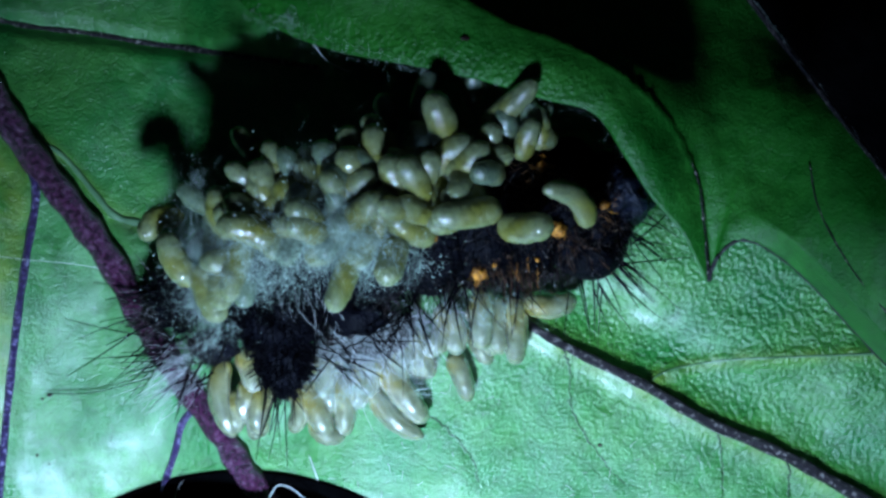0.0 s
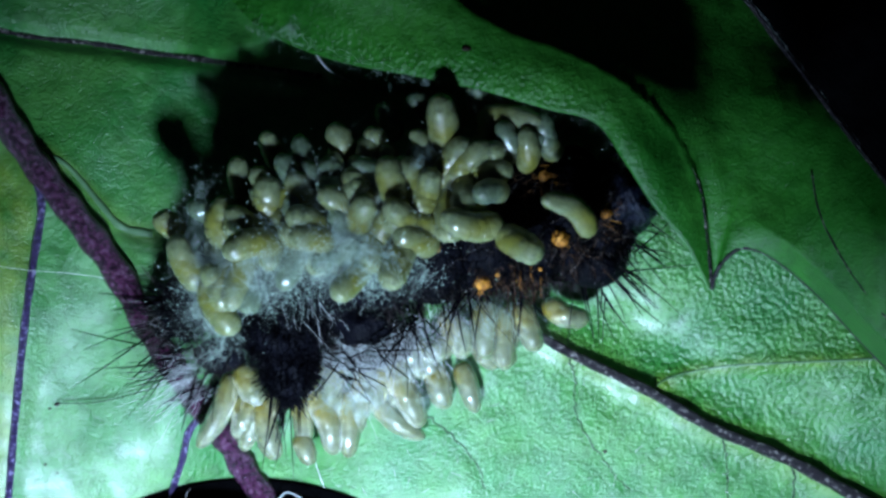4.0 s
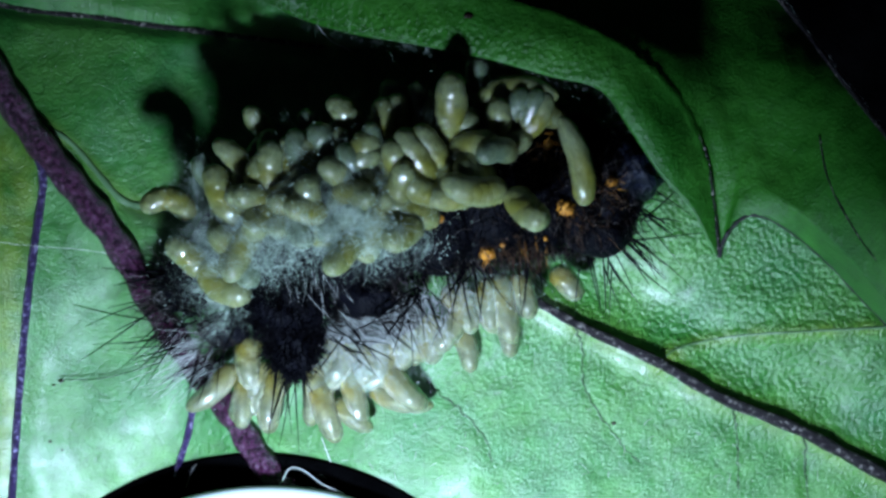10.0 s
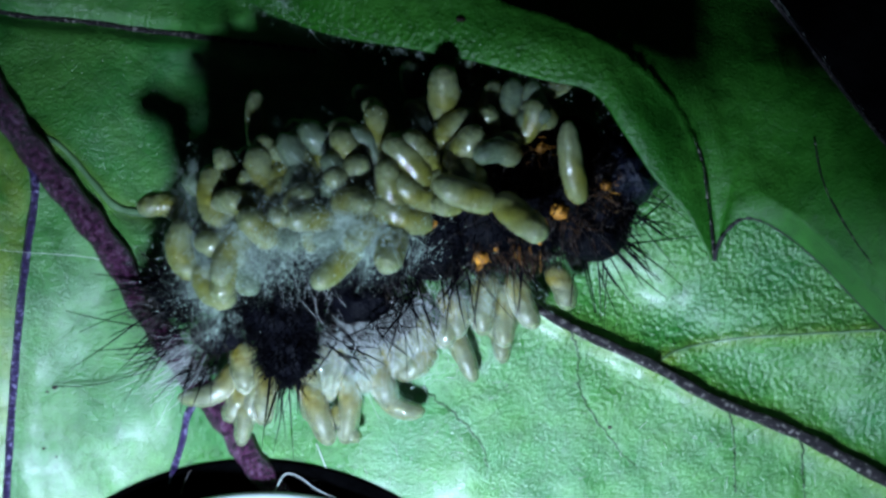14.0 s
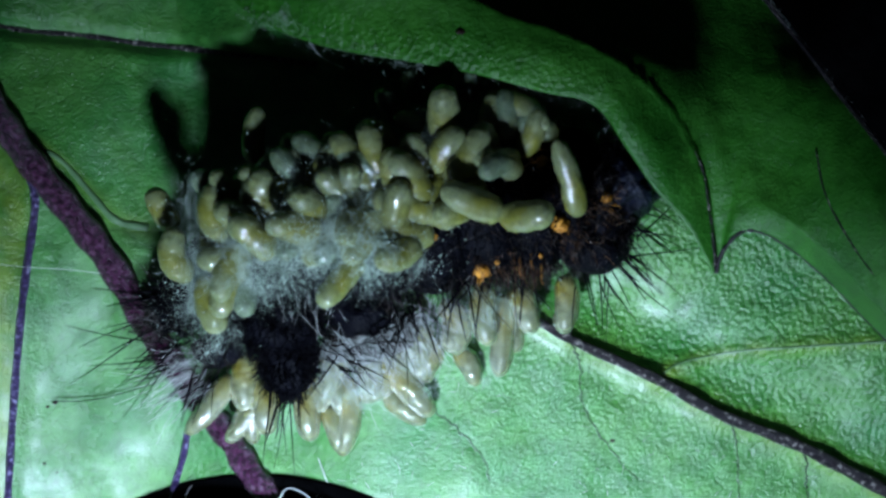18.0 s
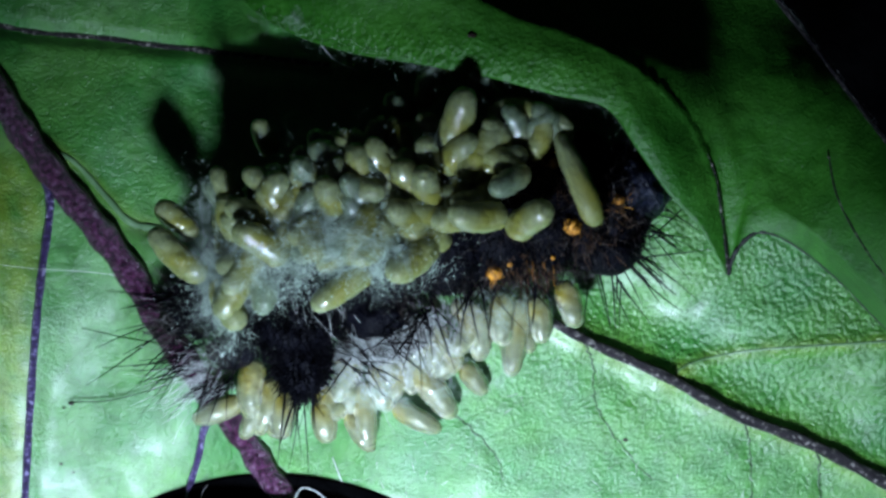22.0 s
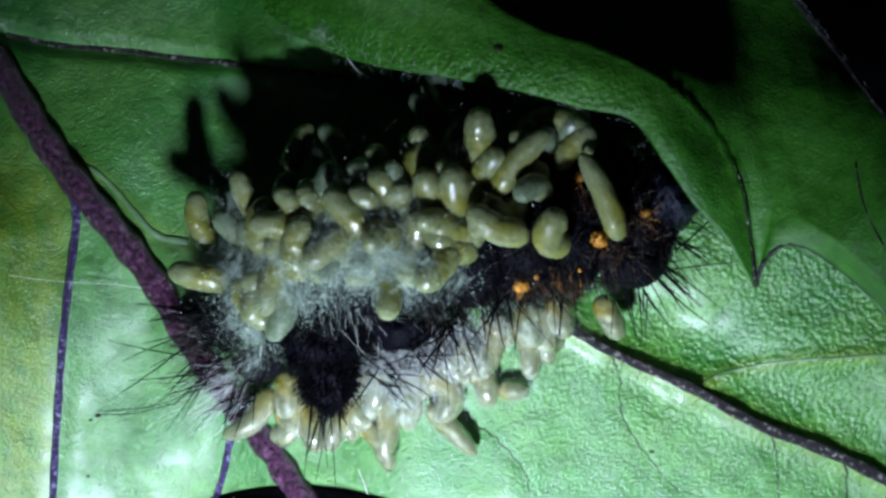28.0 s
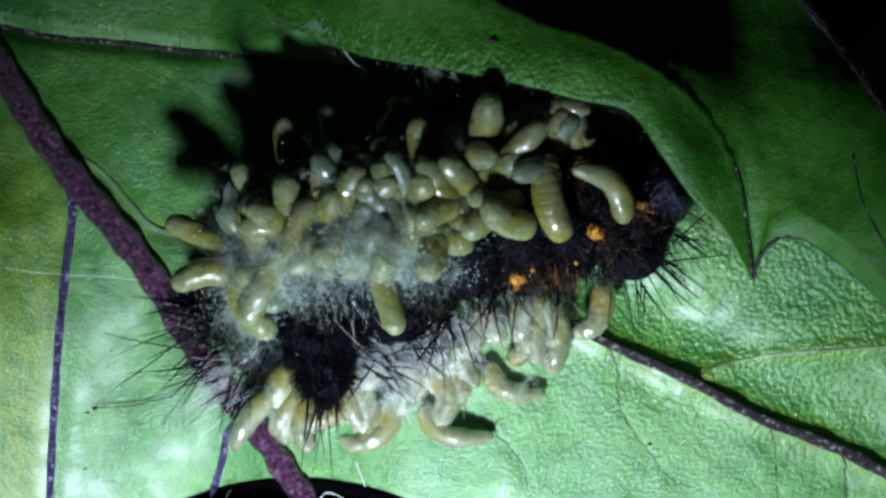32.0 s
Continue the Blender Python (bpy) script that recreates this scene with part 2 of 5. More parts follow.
def tube(verts, faces, line, radii, sides=6, flat=1.0):
    """Adds a closed tapered tube along a line of places."""
    line = [Vector(p) for p in line]
    first = len(verts)
    for i, p in enumerate(line):
        t = (line[min(i + 1, len(line) - 1)] - line[max(i - 1, 0)]).normalized()
        side = t.cross(Vector((0, 0, 1)))
        side = side.normalized() if side.length > 1e-6 else Vector((1, 0, 0))
        up = side.cross(t)
        for k in range(sides):
            a = 2 * math.pi * k / sides
            verts.append(p + float(radii[i]) * (side * math.cos(a) + up * math.sin(a) * flat))
    for i in range(len(line) - 1):
        for k in range(sides):
            a, b = first + i * sides + k, first + i * sides + (k + 1) % sides
            faces.append((a, b, b + sides, a + sides))
    faces.append(tuple(first + k for k in reversed(range(sides))))
    faces.append(tuple(first + (len(line) - 1) * sides + k for k in range(sides)))


def away(x, y, line):
    """Distance from grid places to a polyline, its sign (positive on the right of its way) and how far along it is nearest."""
    best = np.full(x.shape, 1e9)
    sign = np.ones(x.shape)
    for (ax, ay), (bx, by) in zip(line[:-1], line[1:]):
        dx, dy = bx - ax, by - ay
        s = np.clip(((x - ax) * dx + (y - ay) * dy) / (dx * dx + dy * dy), 0, 1)
        d = np.hypot(x - ax - s * dx, y - ay - s * dy)
        near = d < best
        best = np.where(near, d, best)
        sign = np.where(near, np.sign((x - ax) * dy - (y - ay) * dx), sign)
    return best, sign


def bumps(x, y, size, seed):
    """Smooth random relief of that grain, from -1 to 1, on arrays."""
    r = np.random.RandomState(seed)
    out = np.zeros_like(x, dtype=float)
    for _ in range(14):
        a, f = r.uniform(0, 6.283), r.uniform(0.6, 1.5) / size
        out += np.sin((x * math.cos(a) + y * math.sin(a)) * f * 6.283 + r.uniform(0, 6.283))
    return out / 5


# ---- the leaf ----
MIDRIB = [(-130, -20), (-60, 90), (0, 190), (60, 275), (130, 362), (200, 455), (262, 560), (330, 660), (400, 750), (445, 820), (500, 890), (590, 1000)]
RIGHT_VEIN = [(820, 470), (930, 540), (1020, 590), (1150, 650), (1270, 716), (1400, 768), (1520, 830), (1700, 925), (1900, 1020)]
LEFT_VEIN = [(52, 290), (62, 345), (48, 450), (35, 560), (22, 720), (12, 880), (0, 1050)]
SHORT_VEIN = [(375, 690), (335, 735), (322, 790), (300, 860)]
FORK_VEIN = [(62, 238), (110, 268), (165, 330), (205, 372), (262, 386)]
TOP_VEIN = [(-60, 14), (0, 28), (60, 38), (150, 45), (250, 60), (350, 70), (440, 80), (560, 95)]
CREASE = [(1160, 650), (1200, 625), (1300, 605), (1450, 595), (1600, 585), (1800, 560)]
FAINT = [[(1010, 588), (1022, 640), (1024, 690), (1050, 740), (1080, 785), (1120, 830)], [(1290, 724), (1298, 800), (1300, 880)], [(1415, 776), (1424, 890)],
         [(745, 690), (775, 715), (800, 735), (850, 790), (862, 830)]]


def blade_height(x, y):
    x, y = np.asarray(x, float), np.asarray(y, float)
    h = -55 + 55 / (1 + np.exp(-(x - 640) / 90))
    h = h + 0.24 * 60 * np.logaddexp(0, (290 - x) / 60) / (1 + np.exp((360 - y) / 90)) - 52 / (1 + np.exp((y - 110) / 65)) * 1 / (1 + np.exp((x - 900) / 120))
    h = h + np.where(y < 20, (20 - y) * 0.12, 0) * 1 / (1 + np.exp((x - 700) / 100))
    curl = np.minimum(32 * np.logaddexp(0, (110 - y) / 18), np.clip(120 + (x - 420) * 0.55, 60, 220))
    h = h + curl / (1 + np.exp((335 - x) / 38)) / (1 + np.exp((x - 600) / 25))
    h = h - 0.16 * 60 * np.logaddexp(0, (y - 500) / 60) / (1 + np.exp((x - 330) / 60))
    h = h + 0.1 * 70 * np.logaddexp(0, (x - 1030) / 70) / (1 + np.exp((y - 600 - 0.45 * (x - 1150)) / 40))
    h = h + 5 * bumps(x, y, 260, 3) + 1.4 * bumps(x, y, 110, 4) + 0.35 * bumps(x, y, 40, 5)
    for line, tall, wide, drop in ((MIDRIB, 10, 45, 0), (RIGHT_VEIN, 12, 24, 18), (LEFT_VEIN, 7, 25, 0), (TOP_VEIN, -20, 15, 0), (CREASE, 9, 12, 7)):
        d, s = away(x, y, line)
        h = h + tall * np.exp(-(d / wide) ** 2)
        if drop:
            h = h - drop * np.where(s > 0, np.exp(-((d - 85) / 55) ** 2) - 0.092, 0)
    d, s = away(x, y, LEFT_VEIN)
    h = h + np.where((s < 0) & (y > 250), 0.3 * np.minimum(d, 200) * (1 - np.exp(-d / 15)) * np.clip((y - 250) / 120, 0, 1), 0)
    for line in FAINT:
        d, s = away(x, y, line)
        h = h - 1.3 * np.exp(-(d / 7) ** 2)
    return h


def grid_mesh(name, X, Y, Hh, mat, parent, thick=7.0, label=""):
    n, m = X.shape
    k = 1 - Hh * U / HEIGHT
    top = np.stack([(X - 784) * k * U, (441 - Y) * k * U, Hh * U], -1).reshape(-1, 3)
    low = top - [0, 0, thick * U]
    idx = np.arange(n * m).reshape(n, m)
    q = np.stack([idx[:-1, :-1], idx[1:, :-1], idx[1:, 1:], idx[:-1, 1:]], -1).reshape(-1, 4)
    rim = np.concatenate([idx[0, :], idx[1:, -1], idx[-1, -2::-1], idx[-2:0:-1, 0]])
    nxt = np.roll(rim, -1)
    o = n * m
    faces = np.concatenate([q, q[:, ::-1] + o, np.stack([rim, nxt, nxt + o, rim + o], -1)])
    ob = link(name, np.concatenate([top, low]).tolist(), faces.tolist(), mat, parent, label)
    return ob


leaf = tagged(new("leaf"), "large green leaf seen from below with purple raised veins", "leaf")
gu, gy = np.meshgrid(np.linspace(0, 1, 330), np.arange(-330, 1270, 8.0))
gx = -520 + gu * (520 + np.interp(gy, [-330, 0, 200, 400, 600, 800], [560, 980, 1230, 1430, 1720, 2120]))
blade = grid_mesh("blade", gx, gy, blade_height(gx, gy), LEAF, leaf)
# the blade is yellower beside its veins and beyond the outer one
yellow = 0.6 * np.exp(-(away(gx, gy, RIGHT_VEIN)[0] / 26) ** 2) + 0.5 * np.exp(-(away(gx, gy, FORK_VEIN)[0] / 14) ** 2) + 0.6 * np.exp(-(away(gx, gy, CREASE)[0] / 12) ** 2)
outer, side = away(gx, gy, LEFT_VEIN)
yellow = yellow + np.where(side < 0, 0.75 * (1 - np.exp(-outer / 8)) * np.clip((gy - 150) / 150, 0, 1), 0)
yellow = np.clip(yellow * (0.8 + 0.4 * bumps(gx, gy, 45, 8)), 0, 0.75).ravel()
blade.data.attributes.new("yellow", "FLOAT", "POINT").data.foreach_set("value", np.concatenate([yellow, yellow]))


pebbles = np.clip(0.15 + 0.6 / (1 + np.exp((880 - gx) / 70)) / (1 + np.exp((gy - 690 - 0.2 * (gx - 1100)) / 40)) + 0.05 * bumps(gx, gy, 150, 9), 0.03, 1).ravel()
blade.data.attributes.new("pebble", "FLOAT", "POINT").data.foreach_set("value", np.concatenate([pebbles, pebbles]))


def vein(line, w0, w1, mat, name="vein", lift=0.0, n=60, label="", height=blade_height, flat=0.8, parent=leaf, wander=0.0):
    pts = smooth_line(line, n)
    r = np.random.RandomState(len(line) * 7 + int(abs(line[0][0])))
    pts = pts + r.normal(0, 1, pts.shape) * wander
    hs = height(pts[:, 0], pts[:, 1])
    verts, faces = [], []
    w = np.linspace(w0, w1, n) * (1 + 0.13 * np.sin(np.arange(n) * 0.9 + r.uniform(0, 6)) * r.uniform(0.3, 1, n))
    tube(verts, faces, [at(x, y, h + lift) for (x, y), h in zip(pts, hs)], w * U, 10, flat)
    return link(name, verts, faces, mat, parent, label)


vein(MIDRIB, 28, 23, PURPLE, "midrib", 6, 110, "thick glossy purple midrib")
vein(RIGHT_VEIN, 7, 13, DARK_VEIN, "side_vein", 6, 90, "dark purple-grey raised vein", flat=0.7)
vein(LEFT_VEIN, 7.5, 7, VIOLET, "side_vein", 3, 60, "thin violet vein")
vein(SHORT_VEIN, 7, 6, VIOLET, "side_vein", 3, 30, "thin violet vein")
vein(FORK_VEIN, 4, 8, GREEN_VEIN, "side_vein", -1, 40, "pale green vein branching off the midrib")
vein(TOP_VEIN, 6, 7, DARK_VEIN, "side_vein", -1, 60, "dark sunken vein")
vein(CREASE, 1.5, 3, GREEN_VEIN, "side_vein", -1, 60, "thin yellowish-green vein")
for line in FAINT:
    vein(line, 1.9, 1.1, FAINT_VEIN, "veinlet", 0.4, 50, wander=1.8)

# the lobe that curls up and over
NEAR = [(330, -120, 60), (420, -10, 100), (500, 40, 150), (600, 72, 200), (720, 92, 255), (850, 118, 290), (960, 148, 300), (1050, 172, 300), (1105, 245, 305),
        (1158, 322, 300), (1215, 384, 285), (1248, 446, 270), (1263, 468, 262), (1278, 425, 275), (1316, 393, 290), (1370, 408, 300), (1450, 470, 290), (1530, 553, 275), (1620, 640, 260), (1760, 760, 250)]
FAR = [(420, -330, 275), (520, -330, 325), (620, -330, 345), (720, -330, 315), (800, -330, 310), (880, -330, 310), (960, -320, 310), (1040, -300, 310), (1120, -260, 305), (1213, -180, 300),
       (1283, -90, 310), (1323, -50, 325), (1358, -5, 335), (1393, 40, 345), (1433, 90, 350), (1503, 180, 350), (1563, 255, 385), (1653, 365, 420), (1753, 490, 440), (1893, 640, 440)]
FOLD = [(780, -60), (870, 0), (1000, 45), (1120, 112), (1200, 200), (1243, 300), (1258, 400), (1263, 470)]
LOBE_VEIN = [(1400, 60), (1440, 250), (1455, 325), (1492, 400), (1545, 475), (1620, 560), (1760, 700)]
FOLD_LINE = [(float(a), float(b)) for a, b in smooth_line(FOLD, 48)]


def lobe_relief(x, y):
    d, s = away(x, y, FOLD_LINE)
    high = 1 / (1 + np.exp((y - 95) / 40))
    left = np.minimum(d, 130) * (1 - np.exp(-d / 25)) * (0.1 * high + 0.25 * (1 - high))
    deep = 1 / (1 + np.exp((y - 260) / 75))
    upper = 1 / (1 + np.exp((y - 320) / 35))
    right = -deep * 115 * np.tanh(d / 140) - 0.3 * high * np.minimum(d, 330) + 0.42 * (1 - upper) * np.minimum(d, 300)
    right = right + 28 * np.logaddexp(0, (d - 140) / 40) * upper * (1 - high)
    outer, t = away(x, y, LOBE_VEIN)
    right = right - np.where(t < 0, 0.04 * np.minimum(outer, 150), 0)
    dip = -6 * np.exp(-(d / 25) ** 2)
    return np.where(s > 0, right, left) + dip + 4 * bumps(x, y, 190, 11) + 1.0 * bumps(x, y, 50, 12)


nu, nv = 180, 70
near, far = smooth_line(NEAR, nu), smooth_line(FAR, nu)
v = np.linspace(0, 1, nv)[:, None]
lx = near[:, 0] * (1 - v) + far[:, 0] * v
ly = near[:, 1] * (1 - v) + far[:, 1] * v
rise = np.sin(np.pi * v / 2) ** 1.6
lh = near[:, 2] * (1 - rise) + far[:, 2] * rise
lh = lh + lobe_relief(lx, ly) * np.minimum(1, v * 6 + 0.15)
lobe = grid_mesh("lobe", lx[::-1], ly[::-1], lh[::-1], LOBE, leaf, 8.0, "upturned lobe of the leaf, pointed at its tip")
grain = (0.12 + 0.75 * np.exp(-(v / 0.14) ** 2) / (1 + np.exp((lx - 1040) / 60)))[::-1].ravel()
lobe.data.attributes.new("pebble", "FLOAT", "POINT").data.foreach_set("value", np.concatenate([grain, grain]))


def on_lobe(x, y):
    out = []
    for a, b in zip(np.ravel(x), np.ravel(y)):
        k = np.argmin((lx - a) ** 2 + (ly - b) ** 2)
        out.append(lh.ravel()[k])
    out = np.array(out)
    return np.convolve(np.pad(out, 3, mode="edge"), np.ones(7) / 7, "valid")


vein([(1225, 250), (1243, 300), (1256, 400), (1263, 462)], 1.5, 3, DARK_VEIN, "lobe_vein", 0, 30, height=on_lobe)
vein([(1440, 250), (1455, 325), (1492, 400), (1545, 475), (1620, 560)], 1.8, 2.4, DARK_VEIN, "lobe_vein", 0, 30, height=on_lobe)
verts, faces = [], []
tube(verts, faces, [at(*p) for p in smooth_line(NEAR[12:], 120)], [(3.3 + 0.9 * math.sin(i * 0.7) * math.sin(i * 0.23)) * U for i in range(120)], 6)
link("lobe_rim", verts, faces, RIM, leaf, "dark rim of the lobe")
verts, faces = [], []
edge_far = [(lx[-1, i], ly[-1, i], lh[-1, i]) for i in range(80, nu)]
tube(verts, faces, [at(*p) for p in edge_far], [5 * U] * len(edge_far), 6)
link("lobe_rim", verts, faces, DARK_VEIN, leaf, "dark rim of the lobe")

# ---- what lies round the leaf ----
low = min(v.co.z for ob in leaf.children for v in ob.data.vertices)
s = 0.2
ground = link("ground", [(-s, -s, low), (s, -s, low), (s, s, low), (-s, s, low)], [(0, 1, 2, 3)], CLOTH_AND_GAP)
tagged(ground, "black cloth under the leaf", "ground", kind="structure")

# a white disc at the leaf's lower side
verts, faces = [], []
cx, cy, R = 470, 1406, 530
rings = [(R - 4, -75), (R, -60), (R, 14), (R - 4, 24), (R - 12, 29), (R - 60, 32), (R - 300, 33)]
for r, h in rings:
    for k in range(160):
        a = 2 * math.pi * k / 160
        verts.append(at(cx + r * math.cos(a), cy + r * math.sin(a), h))
for i in range(len(rings) - 1):
    for k in range(160):
        a, b = i * 160 + k, i * 160 + (k + 1) % 160
        faces.append((a, a + 160, b + 160, b))
faces.append(tuple((len(rings) - 1) * 160 + k for k in range(160))[::-1])
disc = link("plastic_disc", verts, faces, DISC)
tagged(disc, "smooth white round plastic disc on the leaf, beside a dark gap", "disc")
# added black crescent stands in for the dark gap beyond the leaf's edge
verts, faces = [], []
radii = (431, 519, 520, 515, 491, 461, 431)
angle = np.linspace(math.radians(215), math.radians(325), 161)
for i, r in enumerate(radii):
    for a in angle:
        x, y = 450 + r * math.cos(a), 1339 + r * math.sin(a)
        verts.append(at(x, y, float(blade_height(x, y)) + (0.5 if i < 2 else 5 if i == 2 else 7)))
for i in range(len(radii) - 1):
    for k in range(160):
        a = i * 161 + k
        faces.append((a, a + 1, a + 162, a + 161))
link("rim", verts, faces, CLOTH_AND_GAP, disc, "flat matt black crescent in place of the dark gap by the disc")


# ---- the caterpillar ----
AXIS = [(265, 560, 30), (325, 510, 80), (430, 445, 122), (560, 412, 142), (700, 385, 150), (850, 352, 160), (980, 335, 165), (1080, 335, 160), (1130, 335, 150)]
GIRTH = [24, 54, 92, 120, 124, 124, 120, 92, 40]
body_line = smooth_line(AXIS, 90)
body_r = smooth_line([(g, 0) for g in GIRTH], 90)[:, 0]
caterpillar = tagged(new("caterpillar"), "black hairy caterpillar with orange warts, covered in pale larvae", "caterpillar")


def body_place(u, a, out=1.0):
    """A place on the caterpillar's skin: u along it, a degrees round it from the top towards the lamp's side."""
    i = min(max(u, 0), 1) * 89
    k = min(int(i), 88)
    c = body_line[k] + (body_line[k + 1] - body_line[k]) * (i - k)
    r = body_r[k] * out
    t = Vector(body_line[min(k + 3, 89)] - body_line[max(k - 3, 0)])
    t.z = 0
    t.normalize()
    n = Vector((-t.y, t.x, 0))
    a = radians(a)
    c = [float(q) for q in c]
    r = float(r)
    return Vector((c[0] + n.x * r * math.sin(a), c[1] + n.y * r * math.sin(a), c[2] + r * math.cos(a)))


BACK = np.array([body_place(i / 80, a) for i in range(81) for a in range(-84, 90, 4)])


def skin_height(x, y):
    """Height of the caterpillar's back over a plan place (far down beside it)."""
    d = (BACK[:, 0] - x) ** 2 + (BACK[:, 1] - y) ** 2
    k = int(np.argmin(d))
    return float(BACK[k, 2]) if d[k] < 900 else -1e3


nseg = 12
for sgm in range(nseg):
    verts, faces = [], []
    for i in range(9):
        q = i / 8
        u = (sgm + q * 1.04) / nseg
        fat = 0.90 + 0.12 * math.sin(math.pi * q)
        for k in range(36):
            p = body_place(u, k * 10, fat * (1 + 0.05 * math.sin(k * 1.7 + sgm * 2) * math.sin(math.pi * q)))
            verts.append(at(*p))
    for i in range(8):
        for k in range(36):
            a, b = i * 36 + k, i * 36 + (k + 1) % 36
            faces.append((a, b, b + 36, a + 36))
    faces.append(tuple(range(36))[::-1])
    faces.append(tuple(8 * 36 + k for k in range(36)))
    link("body_segment", verts, faces, BLACK_SKIN, caterpillar)


def knob(name, x, y, h, rx, ry, rz, mat, parent, seed=0, rough=0.12, turn=0.0, label=""):
    verts, faces = [], []
    n, m = 14, 22
    c, s_ = math.cos(radians(turn)), math.sin(radians(turn))
    for i in range(n + 1):
        th = math.pi * i / n
        for k in range(m):
            ph = 2 * math.pi * k / m
            d = Vector((math.sin(th) * math.cos(ph), math.sin(th) * math.sin(ph), math.cos(th)))
            f = 1 + rough * noise.noise(d * 2.2 + Vector((seed, 0, 0)))
            a, b = d.x * rx * f, d.y * ry * f
            verts.append(at(x + a * c - b * s_, y + a * s_ + b * c, h + d.z * rz * f))
    for i in range(n):
        for k in range(m):
            a, b = i * m + k, i * m + (k + 1) % m
            faces.append((a, a + m, b + m, b))
    return link(name, verts, faces, mat, parent, label)


knob("head", 1048, 418, 175, 62, 52, 60, BLACK_SKIN, caterpillar, 3, label="round black head")
knob("hump", 1108, 310, 200, 55, 60, 60, BLUE_SKIN, caterpillar, 5, 0.3, label="blue-black hump behind the head")
knob("tuft_base", 490, 545, 125, 80, 66, 72, BLACK_SKIN, caterpillar, 7, 0.25, -12, "velvety black side of the body")
knob("tuft_base", 508, 620, 105, 50, 62, 55, BLACK_SKIN, caterpillar, 8, 0.25, -12)
knob("tuft_base", 640, 540, 120, 60, 40, 50, BLACK_SKIN, caterpillar, 9, 0.2)
knob("tuft_base", 650, 578, 70, 95, 42, 50, BROWN_SKIN, caterpillar, 13, 0.3, -12)
knob("tuft_base", 385, 600, 50, 45, 32, 36, BLACK_SKIN, caterpillar, 11, 0.2)
for x, y, r in ((990, 381, 15), (852, 462, 13), (765, 403, 8), (958, 270, 9), (1072, 335, 9), (955, 436, 4), (878, 448, 4)):
    knob("wart", x, y, skin_height(x, y) + 4, r, r, r * 0.8, ORANGE, caterpillar, x, 0.45, label="bright orange wart")


def fibre(verts, faces, p, d, length, r, bend, steps=5, sides=3):
    """One hair from plan place p along d, sagging and curling by bend."""
    line, q, d = [], Vector(p), Vector(d).normalized()
    for i in range(steps + 1):
        line.append(at(*q))
        d = (d + bend / steps).normalized()
        q = q + d * (length / steps)
    tube(verts, faces, line, [r * U * (1 - 0.7 * (i / steps) ** 2) for i in range(steps + 1)], sides)


def tuft(x, y, h, count, length, toward, spread, mat, name, r=1.3, seed=0, area=18, label="", parent=caterpillar):
    rnd = random.Random(seed)
    verts, faces = [], []
    for _ in range(count):
        p = (x + rnd.gauss(0, area), y + rnd.gauss(0, area), h + rnd.gauss(0, area * 0.4))
        d = Vector(toward).normalized() + Vector((rnd.gauss(0, spread), rnd.gauss(0, spread), rnd.gauss(0, spread * 0.6)))
        b = Vector((rnd.gauss(0, 0.15), rnd.gauss(0, 0.15), rnd.gauss(-0.1, 0.1)))
        fibre(verts, faces, p, d, length * rnd.uniform(0.45, 1.25), r * rnd.uniform(0.6, 1.1), b)
    return link(name, verts, faces, mat, parent, label)


for i, (x, y, h, n, ln, d, sp) in enumerate((
        (300, 600, 60, 30, 110, (-0.9, 0.35, 0.0), 0.3), (350, 640, 45, 30, 95, (-0.7, 0.7, 0.05), 0.35), (285, 500, 90, 22, 85, (-1, 0.05, 0.1), 0.25), (300, 560, 70, 16, 150, (-1, 0.3, 0.0), 0.35),
        (500, 655, 110, 34, 110, (0, 1, 0.0), 0.3), (590, 600, 140, 24, 95, (0.8, 0.6, 0.3), 0.5), (720, 540, 160, 26, 105, (0.1, 1, 0.2), 0.5), (820, 495, 190, 22, 120, (0, 1, 0.1), 0.3),
        (910, 465, 190, 18, 105, (0.15, 1, 0.0), 0.3), (1050, 465, 150, 20, 105, (0.2, 1, -0.1), 0.3), (1090, 430, 160, 30, 115, (0.9, 0.7, -0.1), 0.28), (1120, 370, 170, 18, 90, (1, 0.3, 0.0), 0.35),
        (660, 560, 150, 26, 85, (0.7, 0.7, 0.3), 0.5), (420, 560, 130, 16, 70, (-0.3, 0.9, 0.3), 0.4), (1090, 230, 230, 14, 70, (0.8, -0.5, 0.4), 0.4))):
    tuft(x, y, h, int(n * 0.6), ln, d, sp, BRISTLE, "bristle_tuft", 2.1, 40 + i, label="stiff black bristles")
for i, (x, y, h, n, ln, d, sp) in enumerate(((620, 600, 120, 120, 75, (0.5, 0.9, 0.3), 0.6), (330, 640, 40, 110, 75, (-0.8, 0.5, 0.1), 0.35), (700, 570, 120, 120, 70, (0.2, 1, 0.3), 0.6), (550, 500, 200, 24, 60, (0.2, 0.9, 0.3), 0.2), (760, 550, 120, 70, 60, (0.2, 1, 0.3), 0.6))):
    tuft(x, y, h, n, ln, d, sp, WHITE_HAIR, "white_tuft", 0.4, 80 + i, 30, "tuft of fine white hairs")
rnd = random.Random(61)
